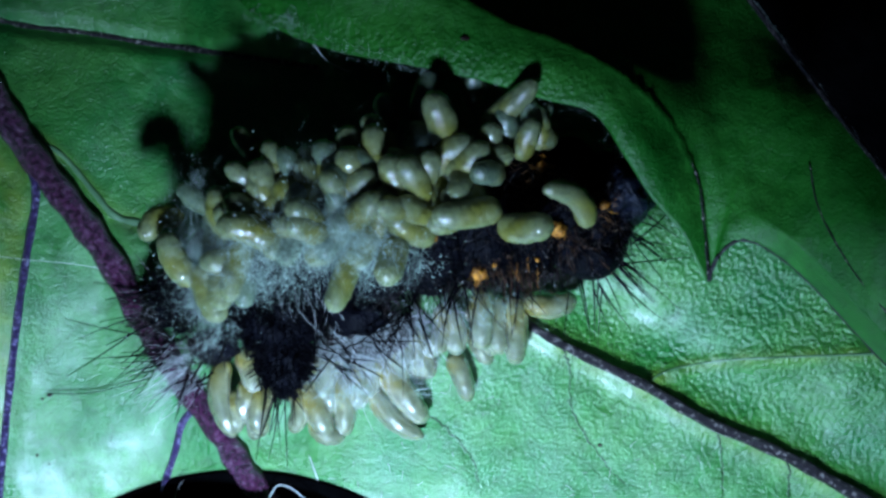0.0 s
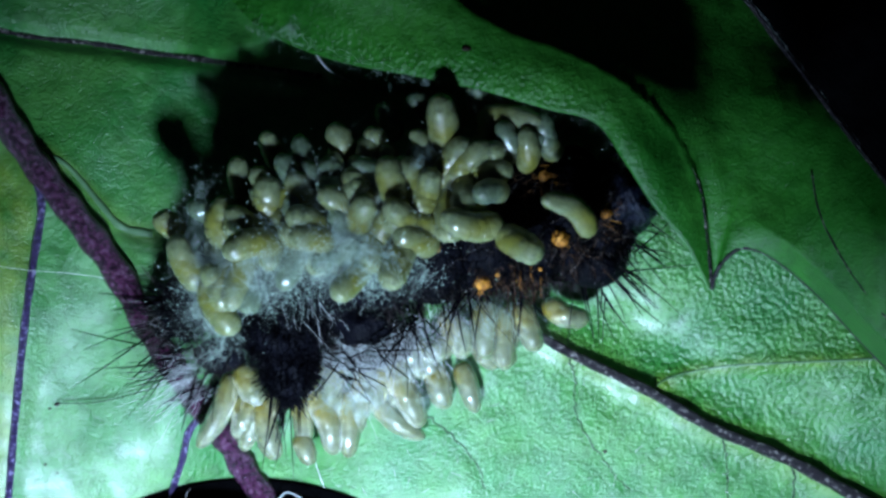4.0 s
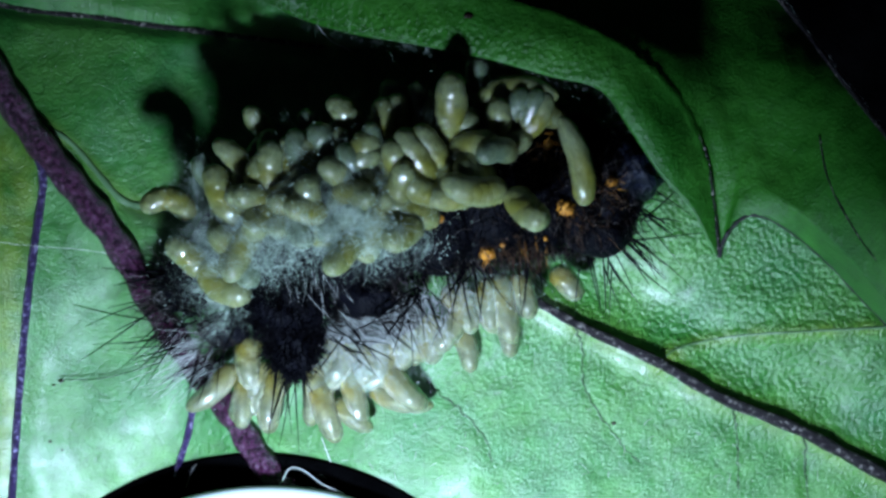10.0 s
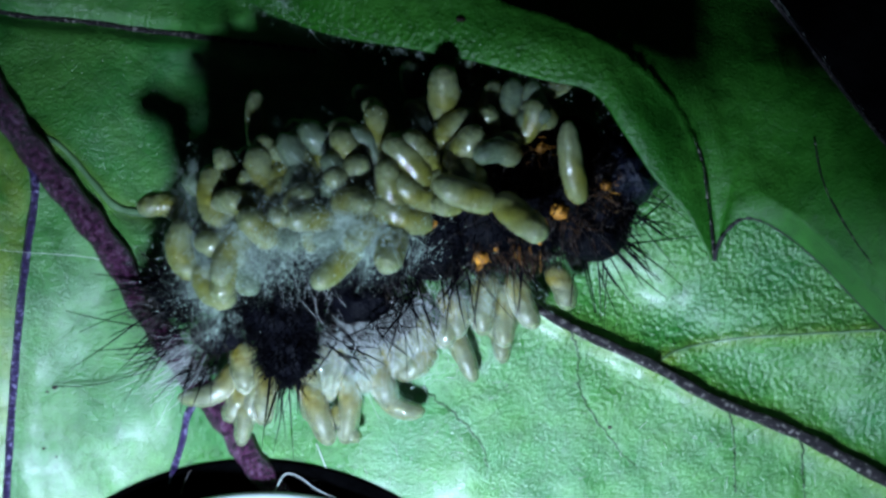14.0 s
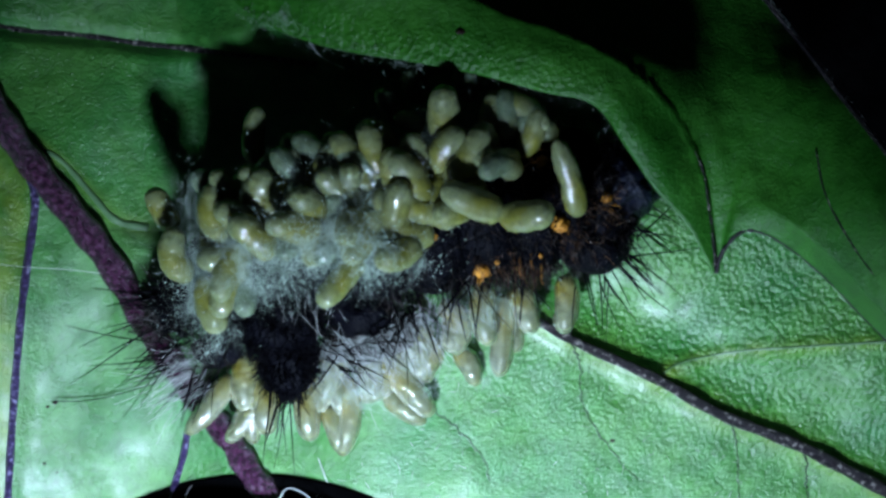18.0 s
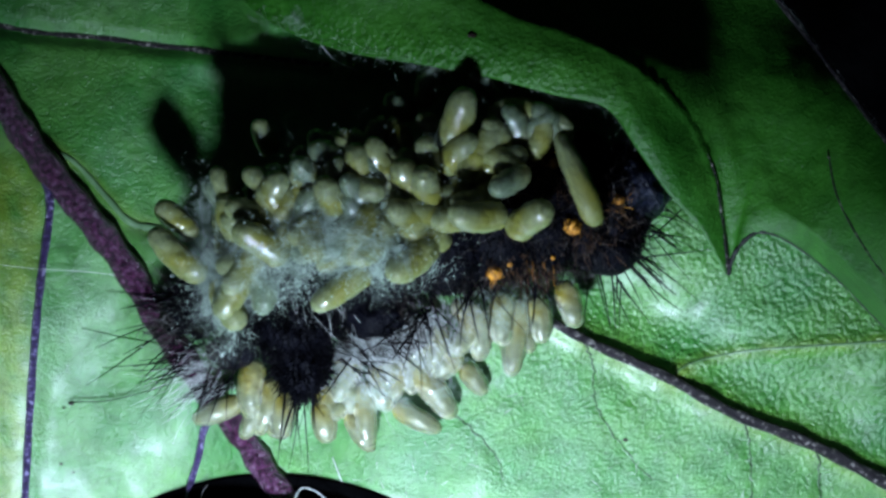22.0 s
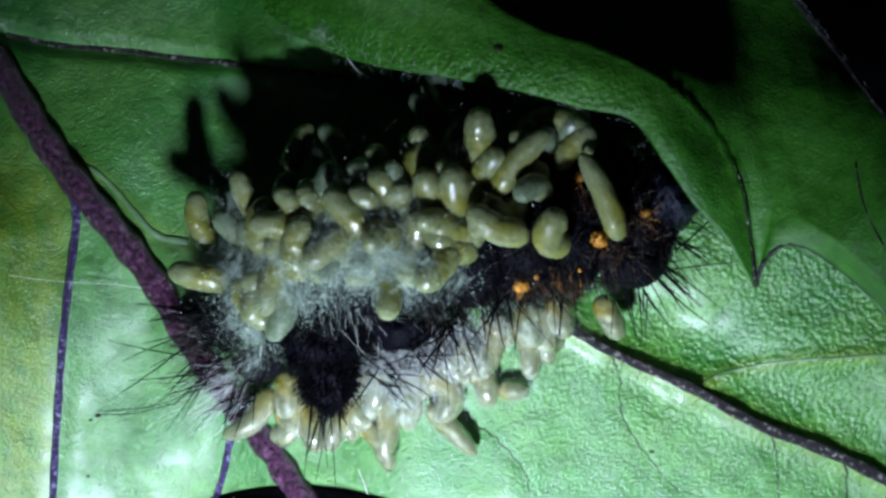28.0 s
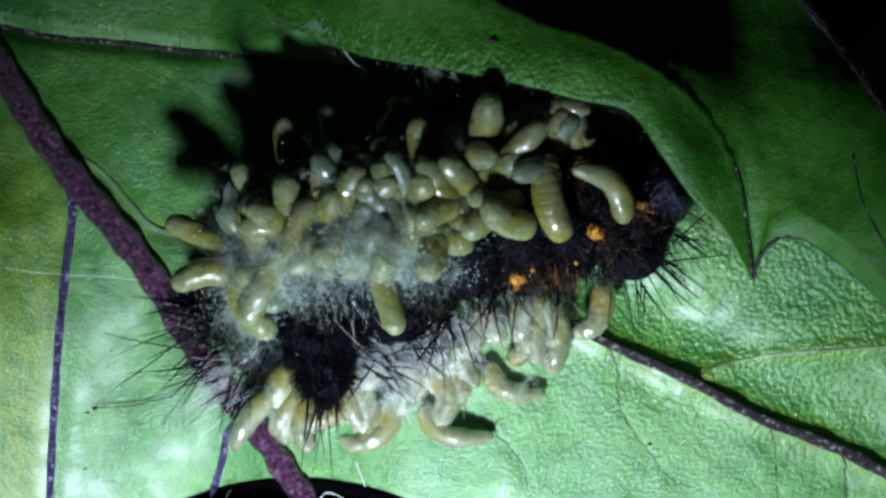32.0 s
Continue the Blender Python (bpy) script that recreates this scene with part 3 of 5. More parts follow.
for x, y, h, dx, dy, n, ln in ((560, 596, 112, 1, 0.05, 34, 120), (575, 610, 108, 1, 0.3, 34, 115), (560, 620, 104, 0.8, 0.6, 30, 100), (600, 585, 118, 1, -0.15, 26, 110), (640, 565, 125, 1, 0.1, 24, 100),
                              (690, 560, 125, 0.9, 0.5, 26, 95), (655, 600, 108, 0.9, 0.45, 26, 95), (730, 545, 130, 0.9, 0.4, 22, 90), (790, 520, 140, 0.7, 0.8, 22, 85), (345, 632, 40, -1, 0.1, 24, 90),
                              (350, 645, 36, -0.95, 0.45, 24, 95), (362, 655, 30, -0.6, 0.8, 18, 70)):
    for _ in range(2):
        wisp = tuft(x + rnd.gauss(0, 8), y + rnd.gauss(0, 8), h, n // 2, ln * rnd.uniform(0.6, 1.05), (dx + rnd.gauss(0, 0.12), dy + rnd.gauss(0, 0.12), 0.12), 0.13, WISP, "white_wisp", 0.4, rnd.randrange(9999), 7, "wisp of soft white hairs")
        tagged(wisp, kind="stuff")
tuft(852, 462, skin_height(852, 462), 14, 20, (-0.3, 1, 0.3), 0.3, ORANGE, "orange_tuft", 1.2, 141, 6, "tuft of short orange hairs")
tuft(990, 381, skin_height(990, 381), 8, 14, (0.3, 0.6, 0.6), 0.6, ORANGE, "orange_tuft", 0.9, 142, 7, "tuft of short orange hairs")
tuft(945, 278, skin_height(945, 278), 16, 22, (1, 0.1, 0.4), 0.4, ORANGE, "orange_tuft", 0.7, 143, 12, "tuft of short orange hairs")
tuft(1070, 336, skin_height(1070, 336), 12, 20, (1, -0.1, 0.3), 0.5, ORANGE, "orange_tuft", 0.6, 144, 10, "tuft of short orange hairs")
tuft(925, 440, skin_height(925, 440), 8, 34, (0.05, 1, 0.2), 0.25, ORANGE, "orange_tuft", 0.5, 145, 10, "tuft of short orange hairs")
tuft(290, 545, 62, 130, 48, (-0.9, 0.2, 0.3), 0.6, BROWN_HAIR, "brown_tuft", 0.9, 95, 26, "tuft of short brown hairs")
tuft(365, 590, 70, 90, 45, (-0.3, 0.9, 0.3), 0.6, BROWN_HAIR, "brown_tuft", 0.9, 96, 22, "tuft of short brown hairs")
for i, (x, y, n, d) in enumerate(((925, 452, 70, (0.1, 1, 0.2)), (1010, 395, 50, (0.3, 0.8, 0.5)), (955, 300, 45, (-0.2, 0.5, 0.8)), (1060, 350, 40, (0.5, 0.2, 0.6)), (870, 440, 45, (0, 1, 0.3)))):
    tuft(x, y, skin_height(x, y), n, 34, d, 0.7, RUSTY_HAIR, "rusty_tuft", 0.55, 120 + i, 24, "thin tuft of rusty hairs")
verts, faces = [], []
rnd = random.Random(9)
for _ in range(3200):
    u, a = rnd.uniform(0.05, 0.98), rnd.uniform(-60, 115)
    p, o = body_place(u, a, 0.98), body_place(u, a, 1.2)
    fibre(verts, faces, p, (o - p).normalized() + Vector([rnd.gauss(0, 0.5) for _ in range(3)]), rnd.uniform(15, 45), 0.9, Vector([rnd.gauss(0, 0.3) for _ in range(3)]), 3)
for _ in range(2200):
    d = Vector((rnd.gauss(0, 1), rnd.gauss(0, 1), abs(rnd.gauss(0, 1)))).normalized()
    p = (490 + d.x * 78, 545 + d.y * 64, 125 + d.z * 70) if rnd.random() < 0.6 else (508 + d.x * 48, 620 + d.y * 60, 105 + d.z * 53)
    fibre(verts, faces, p, d + Vector([rnd.gauss(0, 0.4) for _ in range(3)]), rnd.uniform(10, 32), 1.1, Vector((0, 0.3, 0)), 3)
fuzz = link("short_hair", verts, faces, BRISTLE, caterpillar, "short black velvet hair")
tagged(fuzz, kind="stuff")
verts, faces = [], []
for _ in range(700):
    u, a = rnd.uniform(0.45, 0.93), rnd.uniform(-20, 105)
    p, o = body_place(u, a, 0.98), body_place(u, a, 1.2)
    fibre(verts, faces, p, (o - p).normalized() + Vector([rnd.gauss(0, 0.7) for _ in range(3)]), rnd.uniform(20, 60), 0.7, Vector([rnd.gauss(0, 0.4) for _ in range(3)]), 3)
fuzz = link("brown_hair", verts, faces, BROWN_HAIR, caterpillar, "fine brown hair on the flank")
tagged(fuzz, kind="stuff")


# ---- silk ----
def silk_clump(x, y, h, rx, ry, rz, count, seed):
    rnd = random.Random(seed)
    verts, faces = [], []
    for _ in range(int(count * 0.9)):
        p = (x + rnd.gauss(0, 0.6) * rx, y + rnd.gauss(0, 0.6) * ry, h + rnd.gauss(0, 0.7) * rz)
        fibre(verts, faces, p, [rnd.gauss(0, 1), rnd.gauss(0, 1), rnd.gauss(0, 0.6)], rnd.uniform(15, 75), rnd.uniform(0.04, 0.09), Vector([rnd.gauss(0, 1.8) for _ in range(3)]), 5)
    for _ in range(count // 24):
        p = Vector((x + rnd.gauss(0, 0.6) * rx, y + rnd.gauss(0, 0.6) * ry, h + rnd.gauss(0, 0.6) * rz))
        d = Vector((rnd.gauss(0.1, 0.6), rnd.gauss(0.25, 0.7), rnd.gauss(0, 0.4))).normalized()
        bend = Vector([rnd.gauss(0, 0.7) for _ in range(3)])
        for _ in range(28):
            o = Vector([rnd.gauss(0, 4.5) for _ in range(3)])
            fibre(verts, faces, p + o, d + Vector([rnd.gauss(0, 0.22) for _ in range(3)]), rnd.uniform(25, 80), rnd.uniform(0.05, 0.12), bend + Vector([rnd.gauss(0, 0.3) for _ in range(3)]), 4)
    # short thick white stubs are modelled in as the silk's tiny bright glints
    for _ in range(count // 2):
        p = (x + rnd.gauss(0, 0.9) * rx, y + rnd.gauss(0, 0.9) * ry, h + rz * 0.5 + rnd.gauss(0, 0.6) * rz)
        fibre(verts, faces, p, [rnd.gauss(0, 1) for _ in range(3)], rnd.uniform(1.5, 6), rnd.uniform(0.35, 0.9), Vector((0, 0, 0.2)), 2, 4)
    ob = link("silk_wad", verts, faces, SILK)
    if count > 360 and y > 400:
        film_v, film_f, dens = [], [], []
        n, m, off = 14, 36, rnd.uniform(0, 50)
        for i in range(n + 1):
            for k in range(m):
                a, q = 2 * math.pi * k / m, 1.55 * i / n
                w = 1 + 0.3 * noise.noise(Vector((math.cos(a) * 1.5 + off, math.sin(a) * 1.5, q)))
                px, py = x + rx * q * w * math.cos(a), y + ry * q * w * math.sin(a)
                lump = noise.noise(Vector((px / 26, py / 26, off))) * 16 + noise.noise(Vector((px / 9, py / 9, off))) * 5
                film_v.append(at(px, py, h + 8 + rz * (0.6 - 0.6 * q * q) + lump))
                dens.append(max(0.0, 1 - (i / n) ** 2.5) * (0.75 if h > 100 else 0.4))
        for i in range(n):
            for k in range(m):
                a, b = i * m + k, i * m + (k + 1) % m
                film_f.append((a, b, b + m, a + m))
        film = link("silk_film", film_v, film_f, GAUZE, ob, "torn hazy film of silk")
        layer = film.data.attributes.new("density", "FLOAT", "POINT")
        layer.data.foreach_set("value", dens)
    return tagged(ob, "loose wad of fine white silk between the larvae", "silk", "silk on the caterpillar", "stuff")


for i, spec in enumerate(((345, 490, 150, 46, 65, 28, 480), (900, 195, 285, 60, 30, 22, 260), (1030, 250, 262, 40, 55, 20, 30), (350, 330, 170, 45, 40, 30, 320), (545, 408, 290, 75, 38, 45, 1300), (645, 424, 295, 68, 42, 50, 1300), (640, 295, 310, 95, 45, 35, 1100), (740, 310, 320, 50, 60, 40, 700),
                          (860, 195, 245, 45, 35, 30, 300), (460, 470, 220, 50, 30, 30, 500), (590, 640, 70, 70, 50, 30, 300), (730, 640, 70, 110, 55, 25, 300), (560, 350, 310, 80, 50, 40, 900), (640, 380, 325, 90, 40, 35, 900), (1010, 168, 285, 50, 16, 16, 30), (1060, 215, 280, 25, 30, 20, 20), (385, 540, 150, 40, 45, 25, 300), (890, 520, 130, 70, 45, 25, 260))):
    x, y, h, rx, ry, rz, count = spec
    silk_clump(x, y, h + (10 if y > 400 else -45 if h > 200 else 0), rx, ry, rz, int(count * (0.68 if y > 400 else 0.4)), 200 + i)


# a thin bed of it covers the back under the larvae
rnd = random.Random(404)
verts, faces = [], []
for _ in range(6200):
    p = body_place(rnd.uniform(0.16, 0.53), rnd.gauss(-22, 32), 1.0) + Vector((rnd.gauss(0, 8), rnd.gauss(0, 8), rnd.uniform(2, 48)))
    fibre(verts, faces, p, [rnd.gauss(0, 1), rnd.gauss(0, 1), rnd.gauss(0, 0.5)], rnd.uniform(18, 70), rnd.uniform(0.05, 0.1), Vector([rnd.gauss(0, 1.6) for _ in range(3)]), 4)
tagged(link("silk_bed", verts, faces, SILK), "thin felt of white silk on the caterpillar's back", "silk", "silk on the caterpillar", "stuff")


# ---- the larvae ----
PIECES = 11


def larva_meshes(mat, tag, gut_from, gut_to, taper, blunt):
    """The rings of a grub of length and width 1 along x, tail first; taper: how much thinner the head end is."""
    out = []

    def girth(s):
        return max(0.0, 1 - abs(2 * s - 1) ** blunt) ** 0.5 * (1.05 - taper * s * s)

    for k in range(PIECES):
        c = (k + 0.5) / PIECES
        lo, hi = max(0.0, c - 0.85 / PIECES), min(1.0, c + 0.85 / PIECES)
        verts, faces, gut = [], [], []
        n, m = 11, 18
        for i in range(n):
            s = lo + (hi - lo) * i / (n - 1)
            own = (s - c) * PIECES
            r = 0.5 * girth(s) * (1.01 - 0.05 * abs(own) ** 2.2)
            if k > 0 and i == 0 or k < PIECES - 1 and i == n - 1:
                r *= 0.72
            for j in range(m):
                a = 2 * math.pi * j / m
                fold = 1 + 0.03 * math.sin(3 * a + k * 2.1) + 0.02 * math.sin(5 * a + k * 1.3)
                verts.append((s - c, max(r * fold, 0.002) * math.cos(a), max(r * fold, 0.002) * math.sin(a)))
                g = max(0.0, min(1.0, (gut_to - s) / 0.5)) * max(0.0, min(1.0, (s - gut_from) / 0.25))
                gut.append(g * g * (3 - 2 * g) * (0.68 + 0.32 * math.cos(a * 2 + k * 0.7)))
        for i in range(n - 1):
            for j in range(m):
                a, b = i * m + j, i * m + (j + 1) % m
                faces.append((a, a + m, b + m, b))
        faces.append(tuple(range(m)))
        faces.append(tuple((n - 1) * m + j for j in reversed(range(m))))
        me = bpy.data.meshes.new("larva_" + tag)
        me.from_pydata(verts, [], faces)
        me.materials.append(mat)
        layer = me.attributes.new("gut", "FLOAT", "POINT")
        layer.data.foreach_set("value", gut)
        me.polygons.foreach_set("use_smooth", [True] * len(me.polygons))
        me.update()
        out.append(me)
    return out


KINDS = {"pale": larva_meshes(SKINS[0], "pale", -0.25, 0.9, 0.2, 4.4), "pointed": larva_meshes(SKINS[0], "pointed", -0.25, 0.8, 0.24, 4.2),
         "plump": larva_meshes(SKINS[0], "plump", -0.15, 1.05, 0.12, 4.6), "grey": larva_meshes(SKINS[2], "grey", -0.25, 0.6, 0.2, 4.2),
         "cream": larva_meshes(SKINS[1], "cream", -0.1, 0.7, 0.2, 4.2), "slim": larva_meshes(SKINS[1], "slim", -0.2, 0.55, 0.3, 3.6)}
WORDS = {"pale": "pale greenish legless grub with a yellowish gut, on the caterpillar", "pointed": "pale legless grub with a pointed head, on the caterpillar",
         "plump": "plump pale legless grub full of yellow gut, on the caterpillar", "grey": "greyish translucent legless grub in the shade of the others",
         "cream": "cream translucent legless grub below the caterpillar's flank", "slim": "slim glassy cream grub lying on the leaf"}
LARVAE = []


def line_length(b, m, t):
    c = [2 * m[i] - (b[i] + t[i]) / 2 for i in range(len(m))]
    pts = [[(1 - q) ** 2 * b[i] + 2 * q * (1 - q) * c[i] + q * q * t[i] for i in range(len(m))] for q in (j / 10 for j in range(11))]
    return sum(math.dist(p, q) for p, q in zip(pts, pts[1:]))


def grub(kind, width, on_back, rows, sink=0.0, sway=3.0, longest=165):
    """A grub: rows of (seconds, tail x, y, middle x, y, head x, y). It keeps its length and lifts its head where it looks short from above."""
    rows = sorted(rows)
    runs = sorted(line_length(r[1:3], r[3:5], r[5:7]) for r in rows)
    length = min(max(runs[-1], 2.2 * width), longest)
    ob = tagged(new("larva"), WORDS[kind], "larva", "larvae feeding on the caterpillar")
    mid = rows[len(rows) // 2]
    base = at(mid[1], mid[2], max(skin_height(mid[1], mid[2]), 40 if on_back else 0.0))
    ob.location = base
    parts, thick = [], 0.9 if on_back else 0.98
    for k, me in enumerate(KINDS[kind]):
        p = new("tail" if k == 0 else "head" if k == PIECES - 1 else "body_ring", me)
        p.parent = ob
        p.scale = ((length + max(runs[len(runs) // 2], 1.8 * width)) * 0.53 * U, width * U * thick, width * U * thick)
        parts.append(p)
    LARVAE.append((parts, base, width, length, on_back, rows, sink, sway, len(LARVAE)))


# tail, middle and head of each grub from time to time
grub("pointed", 44, True, [
    (0, 1041, 371, 1024, 323, 971, 312), (3, 1042, 369, 1016, 326, 958, 322), (6, 1030, 379, 1025, 313, 989, 253), (9.5, 1023, 373, 1018, 311, 977, 236), (13, 1032, 370, 1022, 310, 990, 245), (16.5, 1029, 374, 1016, 314, 1016, 244), (19, 1028, 371, 1006, 306, 989, 246), (22, 1031, 375, 1007, 310, 969, 225), (25, 1027, 372, 995, 297, 966, 227), (28, 1024, 378, 1000, 298, 966, 233), (31, 1030, 375, 1009, 311, 957, 246)] + [
    (1, 1045, 370, 1017, 322, 950, 326), (2, 1038, 374, 1002, 321, 954, 334), (7, 1033, 370, 1024, 301, 1001, 262), (8, 1020, 364, 1019, 286, 1006, 227), (11, 1019, 371, 1014, 287, 1004, 228), (12, 1033, 361, 1014, 284, 992, 231), (14, 1026, 362, 1010, 290, 1008, 228), (17.5, 1027, 361, 1013, 281, 999, 224)] + [
    (18, 1021, 362, 1008, 294, 991, 232), (20, 1025, 359, 1005, 302, 1014, 234), (21, 1029, 362, 1003, 285, 982, 219), (23, 1028, 369, 1005, 301, 979, 233), (24, 1019, 372, 997, 298, 985, 230), (29, 1026, 365, 1009, 294, 983, 245), (30, 1032, 357, 1006, 282, 967, 225), (32, 1038, 362, 1024, 291, 963, 264)])
grub("plump", 54, True, [
    (0, 894, 377, 927, 381, 964, 370), (3, 890, 379, 916, 388, 947, 408), (6, 882, 375, 900, 395, 930, 420), (9.5, 906, 360, 920, 387, 943, 422), (13, 915, 360, 912, 395, 915, 428), (16.5, 899, 375, 929, 378, 959, 373), (19, 889, 376, 923, 378, 961, 371), (22, 889, 387, 915, 367, 947, 352), (25, 937, 376, 908, 376, 878, 341), (28, 929, 387, 895, 377, 915, 332), (31, 936, 394, 907, 344, 877, 289)] + [
    (1, 869, 364, 911, 382, 951, 385), (2, 888, 363, 918, 385, 946, 402), (7, 876, 371, 916, 378, 951, 383), (8, 894, 360, 927, 371, 962, 382), (11, 885, 354, 906, 389, 933, 382), (12, 890, 356, 915, 400, 942, 432), (14, 885, 362, 915, 385, 960, 415), (17.5, 894, 378, 921, 375, 950, 375)] + [
    (18, 896, 365, 926, 369, 962, 362), (20, 884, 369, 919, 369, 955, 369), (21, 873, 374, 905, 361, 940, 347), (23, 868, 380, 898, 363, 943, 381), (24, 913, 386, 901, 341, 958, 311), (29, 937, 391, 902, 337, 885, 283), (30, 934, 388, 908, 325, 944, 267), (32, 935, 388, 905, 325, 906, 255)])
grub("pale", 54, True, [
    (0, 880, 345, 830, 356, 774, 357), (3, 879, 354, 834, 373, 788, 355), (6, 874, 345, 829, 352, 768, 336), (9.5, 878, 347, 827, 362, 772, 341), (13, 880, 345, 830, 372, 790, 345), (16.5, 880, 358, 840, 361, 795, 338), (19, 869, 356, 824, 336, 789, 321), (22, 867, 354, 822, 364, 782, 348), (25, 858, 361, 818, 365, 788, 330), (28, 860, 366, 810, 361, 775, 326), (31, 867, 369, 822, 358, 793, 328)] + [
    (1, 881, 337, 833, 356, 779, 348), (2, 878, 345, 828, 364, 779, 356), (7, 876, 348, 829, 348, 788, 336), (8, 880, 360, 831, 360, 772, 343), (11, 875, 336, 830, 341, 789, 318), (12, 881, 356, 835, 356, 796, 338), (14, 871, 362, 826, 353, 778, 331), (17.5, 876, 352, 835, 343, 786, 321)] + [
    (18, 884, 356, 843, 347, 790, 320), (20, 871, 369, 827, 340, 782, 310), (21, 869, 365, 825, 347, 780, 329), (23, 854, 371, 809, 362, 786, 331), (24, 877, 368, 824, 353, 801, 323), (29, 875, 372, 822, 345, 787, 309), (30, 890, 361, 828, 342, 784, 315), (32, 878, 369, 825, 360, 799, 333)])
grub("pale", 47, True, [
    (0, 803, 267, 816, 298, 804, 323), (3, 802, 274, 817, 299, 818, 334), (6, 801, 255, 813, 290, 805, 325), (9.5, 802, 257, 817, 292, 802, 322), (13, 800, 262, 818, 295, 815, 335), (16.5, 796, 273, 820, 283, 845, 318), (19, 789, 271, 829, 256, 866, 301), (22, 788, 284, 838, 244, 897, 289), (25, 811, 296, 829, 246, 864, 201), (28, 811, 296, 841, 247, 896, 197), (31, 803, 284, 853, 240, 923, 206)] + [
    (18, 785, 267, 826, 249, 866, 276), (20, 782, 265, 809, 239, 841, 257), (21, 798, 284, 834, 240, 896, 285), (23, 792, 282, 810, 243, 837, 207), (24, 816, 278, 851, 240, 914, 235), (29, 805, 283, 850, 230, 930, 213), (30, 811, 280, 847, 236, 879, 192), (32, 817, 280, 853, 236, 889, 192)])
grub("grey", 46, True, [
    (0, 879, 291, 859, 281, 844, 289), (3, 884, 303, 863, 298, 848, 308), (6, 884, 297, 858, 284, 843, 302), (9.5, 892, 290, 867, 277, 842, 297), (13, 910, 290, 880, 270, 850, 285), (16.5, 920, 291, 885, 269, 855, 293), (19, 909, 293, 884, 271, 866, 291), (22, 907, 282, 877, 299, 852, 309), (25, 898, 306, 879, 271, 849, 291), (28, 895, 302, 876, 282, 855, 302), (31, 902, 285, 883, 265, 853, 274)])
grub("pointed", 46, True, [
    (0, 857, 200, 902, 158, 936, 122), (3, 846, 171, 886, 155, 947, 164), (6, 842, 179, 893, 163, 953, 178), (9.5, 841, 202, 891, 161, 967, 171), (13, 860, 190, 910, 165, 955, 200), (16.5, 855, 194, 915, 170, 1014, 150), (19, 849, 191, 904, 176, 1004, 147), (22, 848, 184, 908, 170, 988, 201), (25, 854, 191, 909, 167, 974, 192), (28, 852, 192, 912, 163, 976, 198), (31, 873, 190, 923, 171, 993, 152)] + [
    (7, 846, 186, 908, 162, 954, 203), (8, 839, 198, 919, 167, 997, 188), (11, 830, 201, 905, 180, 977, 228), (12, 855, 181, 933, 177, 1015, 147), (14, 844, 201, 915, 178, 1004, 153), (17.5, 850, 174, 924, 174, 978, 210)] + [
    (18, 861, 170, 915, 166, 962, 209), (20, 854, 194, 916, 180, 988, 204), (21, 870, 190, 932, 178, 994, 161), (23, 864, 184, 926, 176, 997, 173), (24, 852, 181, 932, 181, 1003, 170), (29, 850, 194, 912, 177, 984, 151), (30, 856, 174, 918, 166, 985, 184), (32, 845, 183, 907, 166, 978, 167)], -12)
grub("grey", 42, True, [
    (0, 903, 240, 933, 198, 968, 157), (3, 893, 241, 923, 205, 947, 174), (6, 883, 188, 908, 223, 944, 243), (9.5, 917, 246, 927, 211, 942, 176), (13, 905, 250, 930, 215, 960, 205), (16.5, 910, 249, 935, 209, 950, 194), (19, 919, 231, 934, 191, 954, 176), (22, 913, 240, 928, 205, 953, 180), (25, 909, 252, 914, 207, 934, 187), (28, 931, 223, 936, 193, 951, 178), (31, 918, 240, 928, 206, 953, 181)], 22)
grub("pale", 58, True, [
    (0, 781, 232, 781, 197, 759, 152), (3, 780, 218, 775, 188, 769, 147), (6, 777, 240, 787, 174, 776, 114), (9, 775, 242, 782, 199, 775, 156), (9.5, 784, 250, 789, 202, 786, 152), (13, 775, 230, 775, 190, 778, 155), (16.5, 776, 229, 786, 194, 791, 159), (19, 764, 241, 779, 161, 777, 86), (22, 773, 239, 788, 189, 799, 144), (25, 779, 245, 789, 201, 790, 156), (28, 776, 241, 782, 201, 782, 156), (31, 779, 239, 789, 194, 804, 150)] + [
    (1, 777, 239, 775, 167, 765, 122), (2, 780, 229, 782, 166, 774, 115), (7, 780, 241, 779, 186, 772, 145), (8, 785, 235, 785, 153, 784, 73), (11, 777, 256, 776, 202, 771, 163), (12, 783, 240, 789, 177, 789, 118), (14, 782, 219, 785, 174, 785, 135), (17.5, 775, 218, 779, 156, 779, 94)] + [
    (18, 778, 223, 785, 178, 785, 151), (20, 764, 221, 777, 185, 788, 158), (21, 777, 222, 784, 178, 784, 147), (23, 769, 237, 780, 192, 784, 160), (24, 784, 239, 789, 180, 790, 127), (29, 791, 238, 797, 176, 798, 122), (30, 785, 227, 790, 174, 794, 124), (32, 791, 226, 801, 182, 806, 147)], -22)
grub("grey", 44, True, [
    (0, 740, 193, 742, 147, 758, 106), (3, 764, 157, 748, 130, 728, 143), (6, 737, 210, 726, 170, 711, 140), (9.5, 746, 237, 731, 202, 726, 177), (13, 735, 175, 728, 150, 726, 125), (16.5, 736, 154, 722, 124, 709, 99), (19, 749, 156, 739, 136, 734, 121), (22, 734, 164, 734, 129, 769, 101), (25, 735, 160, 735, 125, 755, 106), (28, 737, 146, 718, 115, 703, 75), (31, 730, 169, 710, 129, 706, 89)])
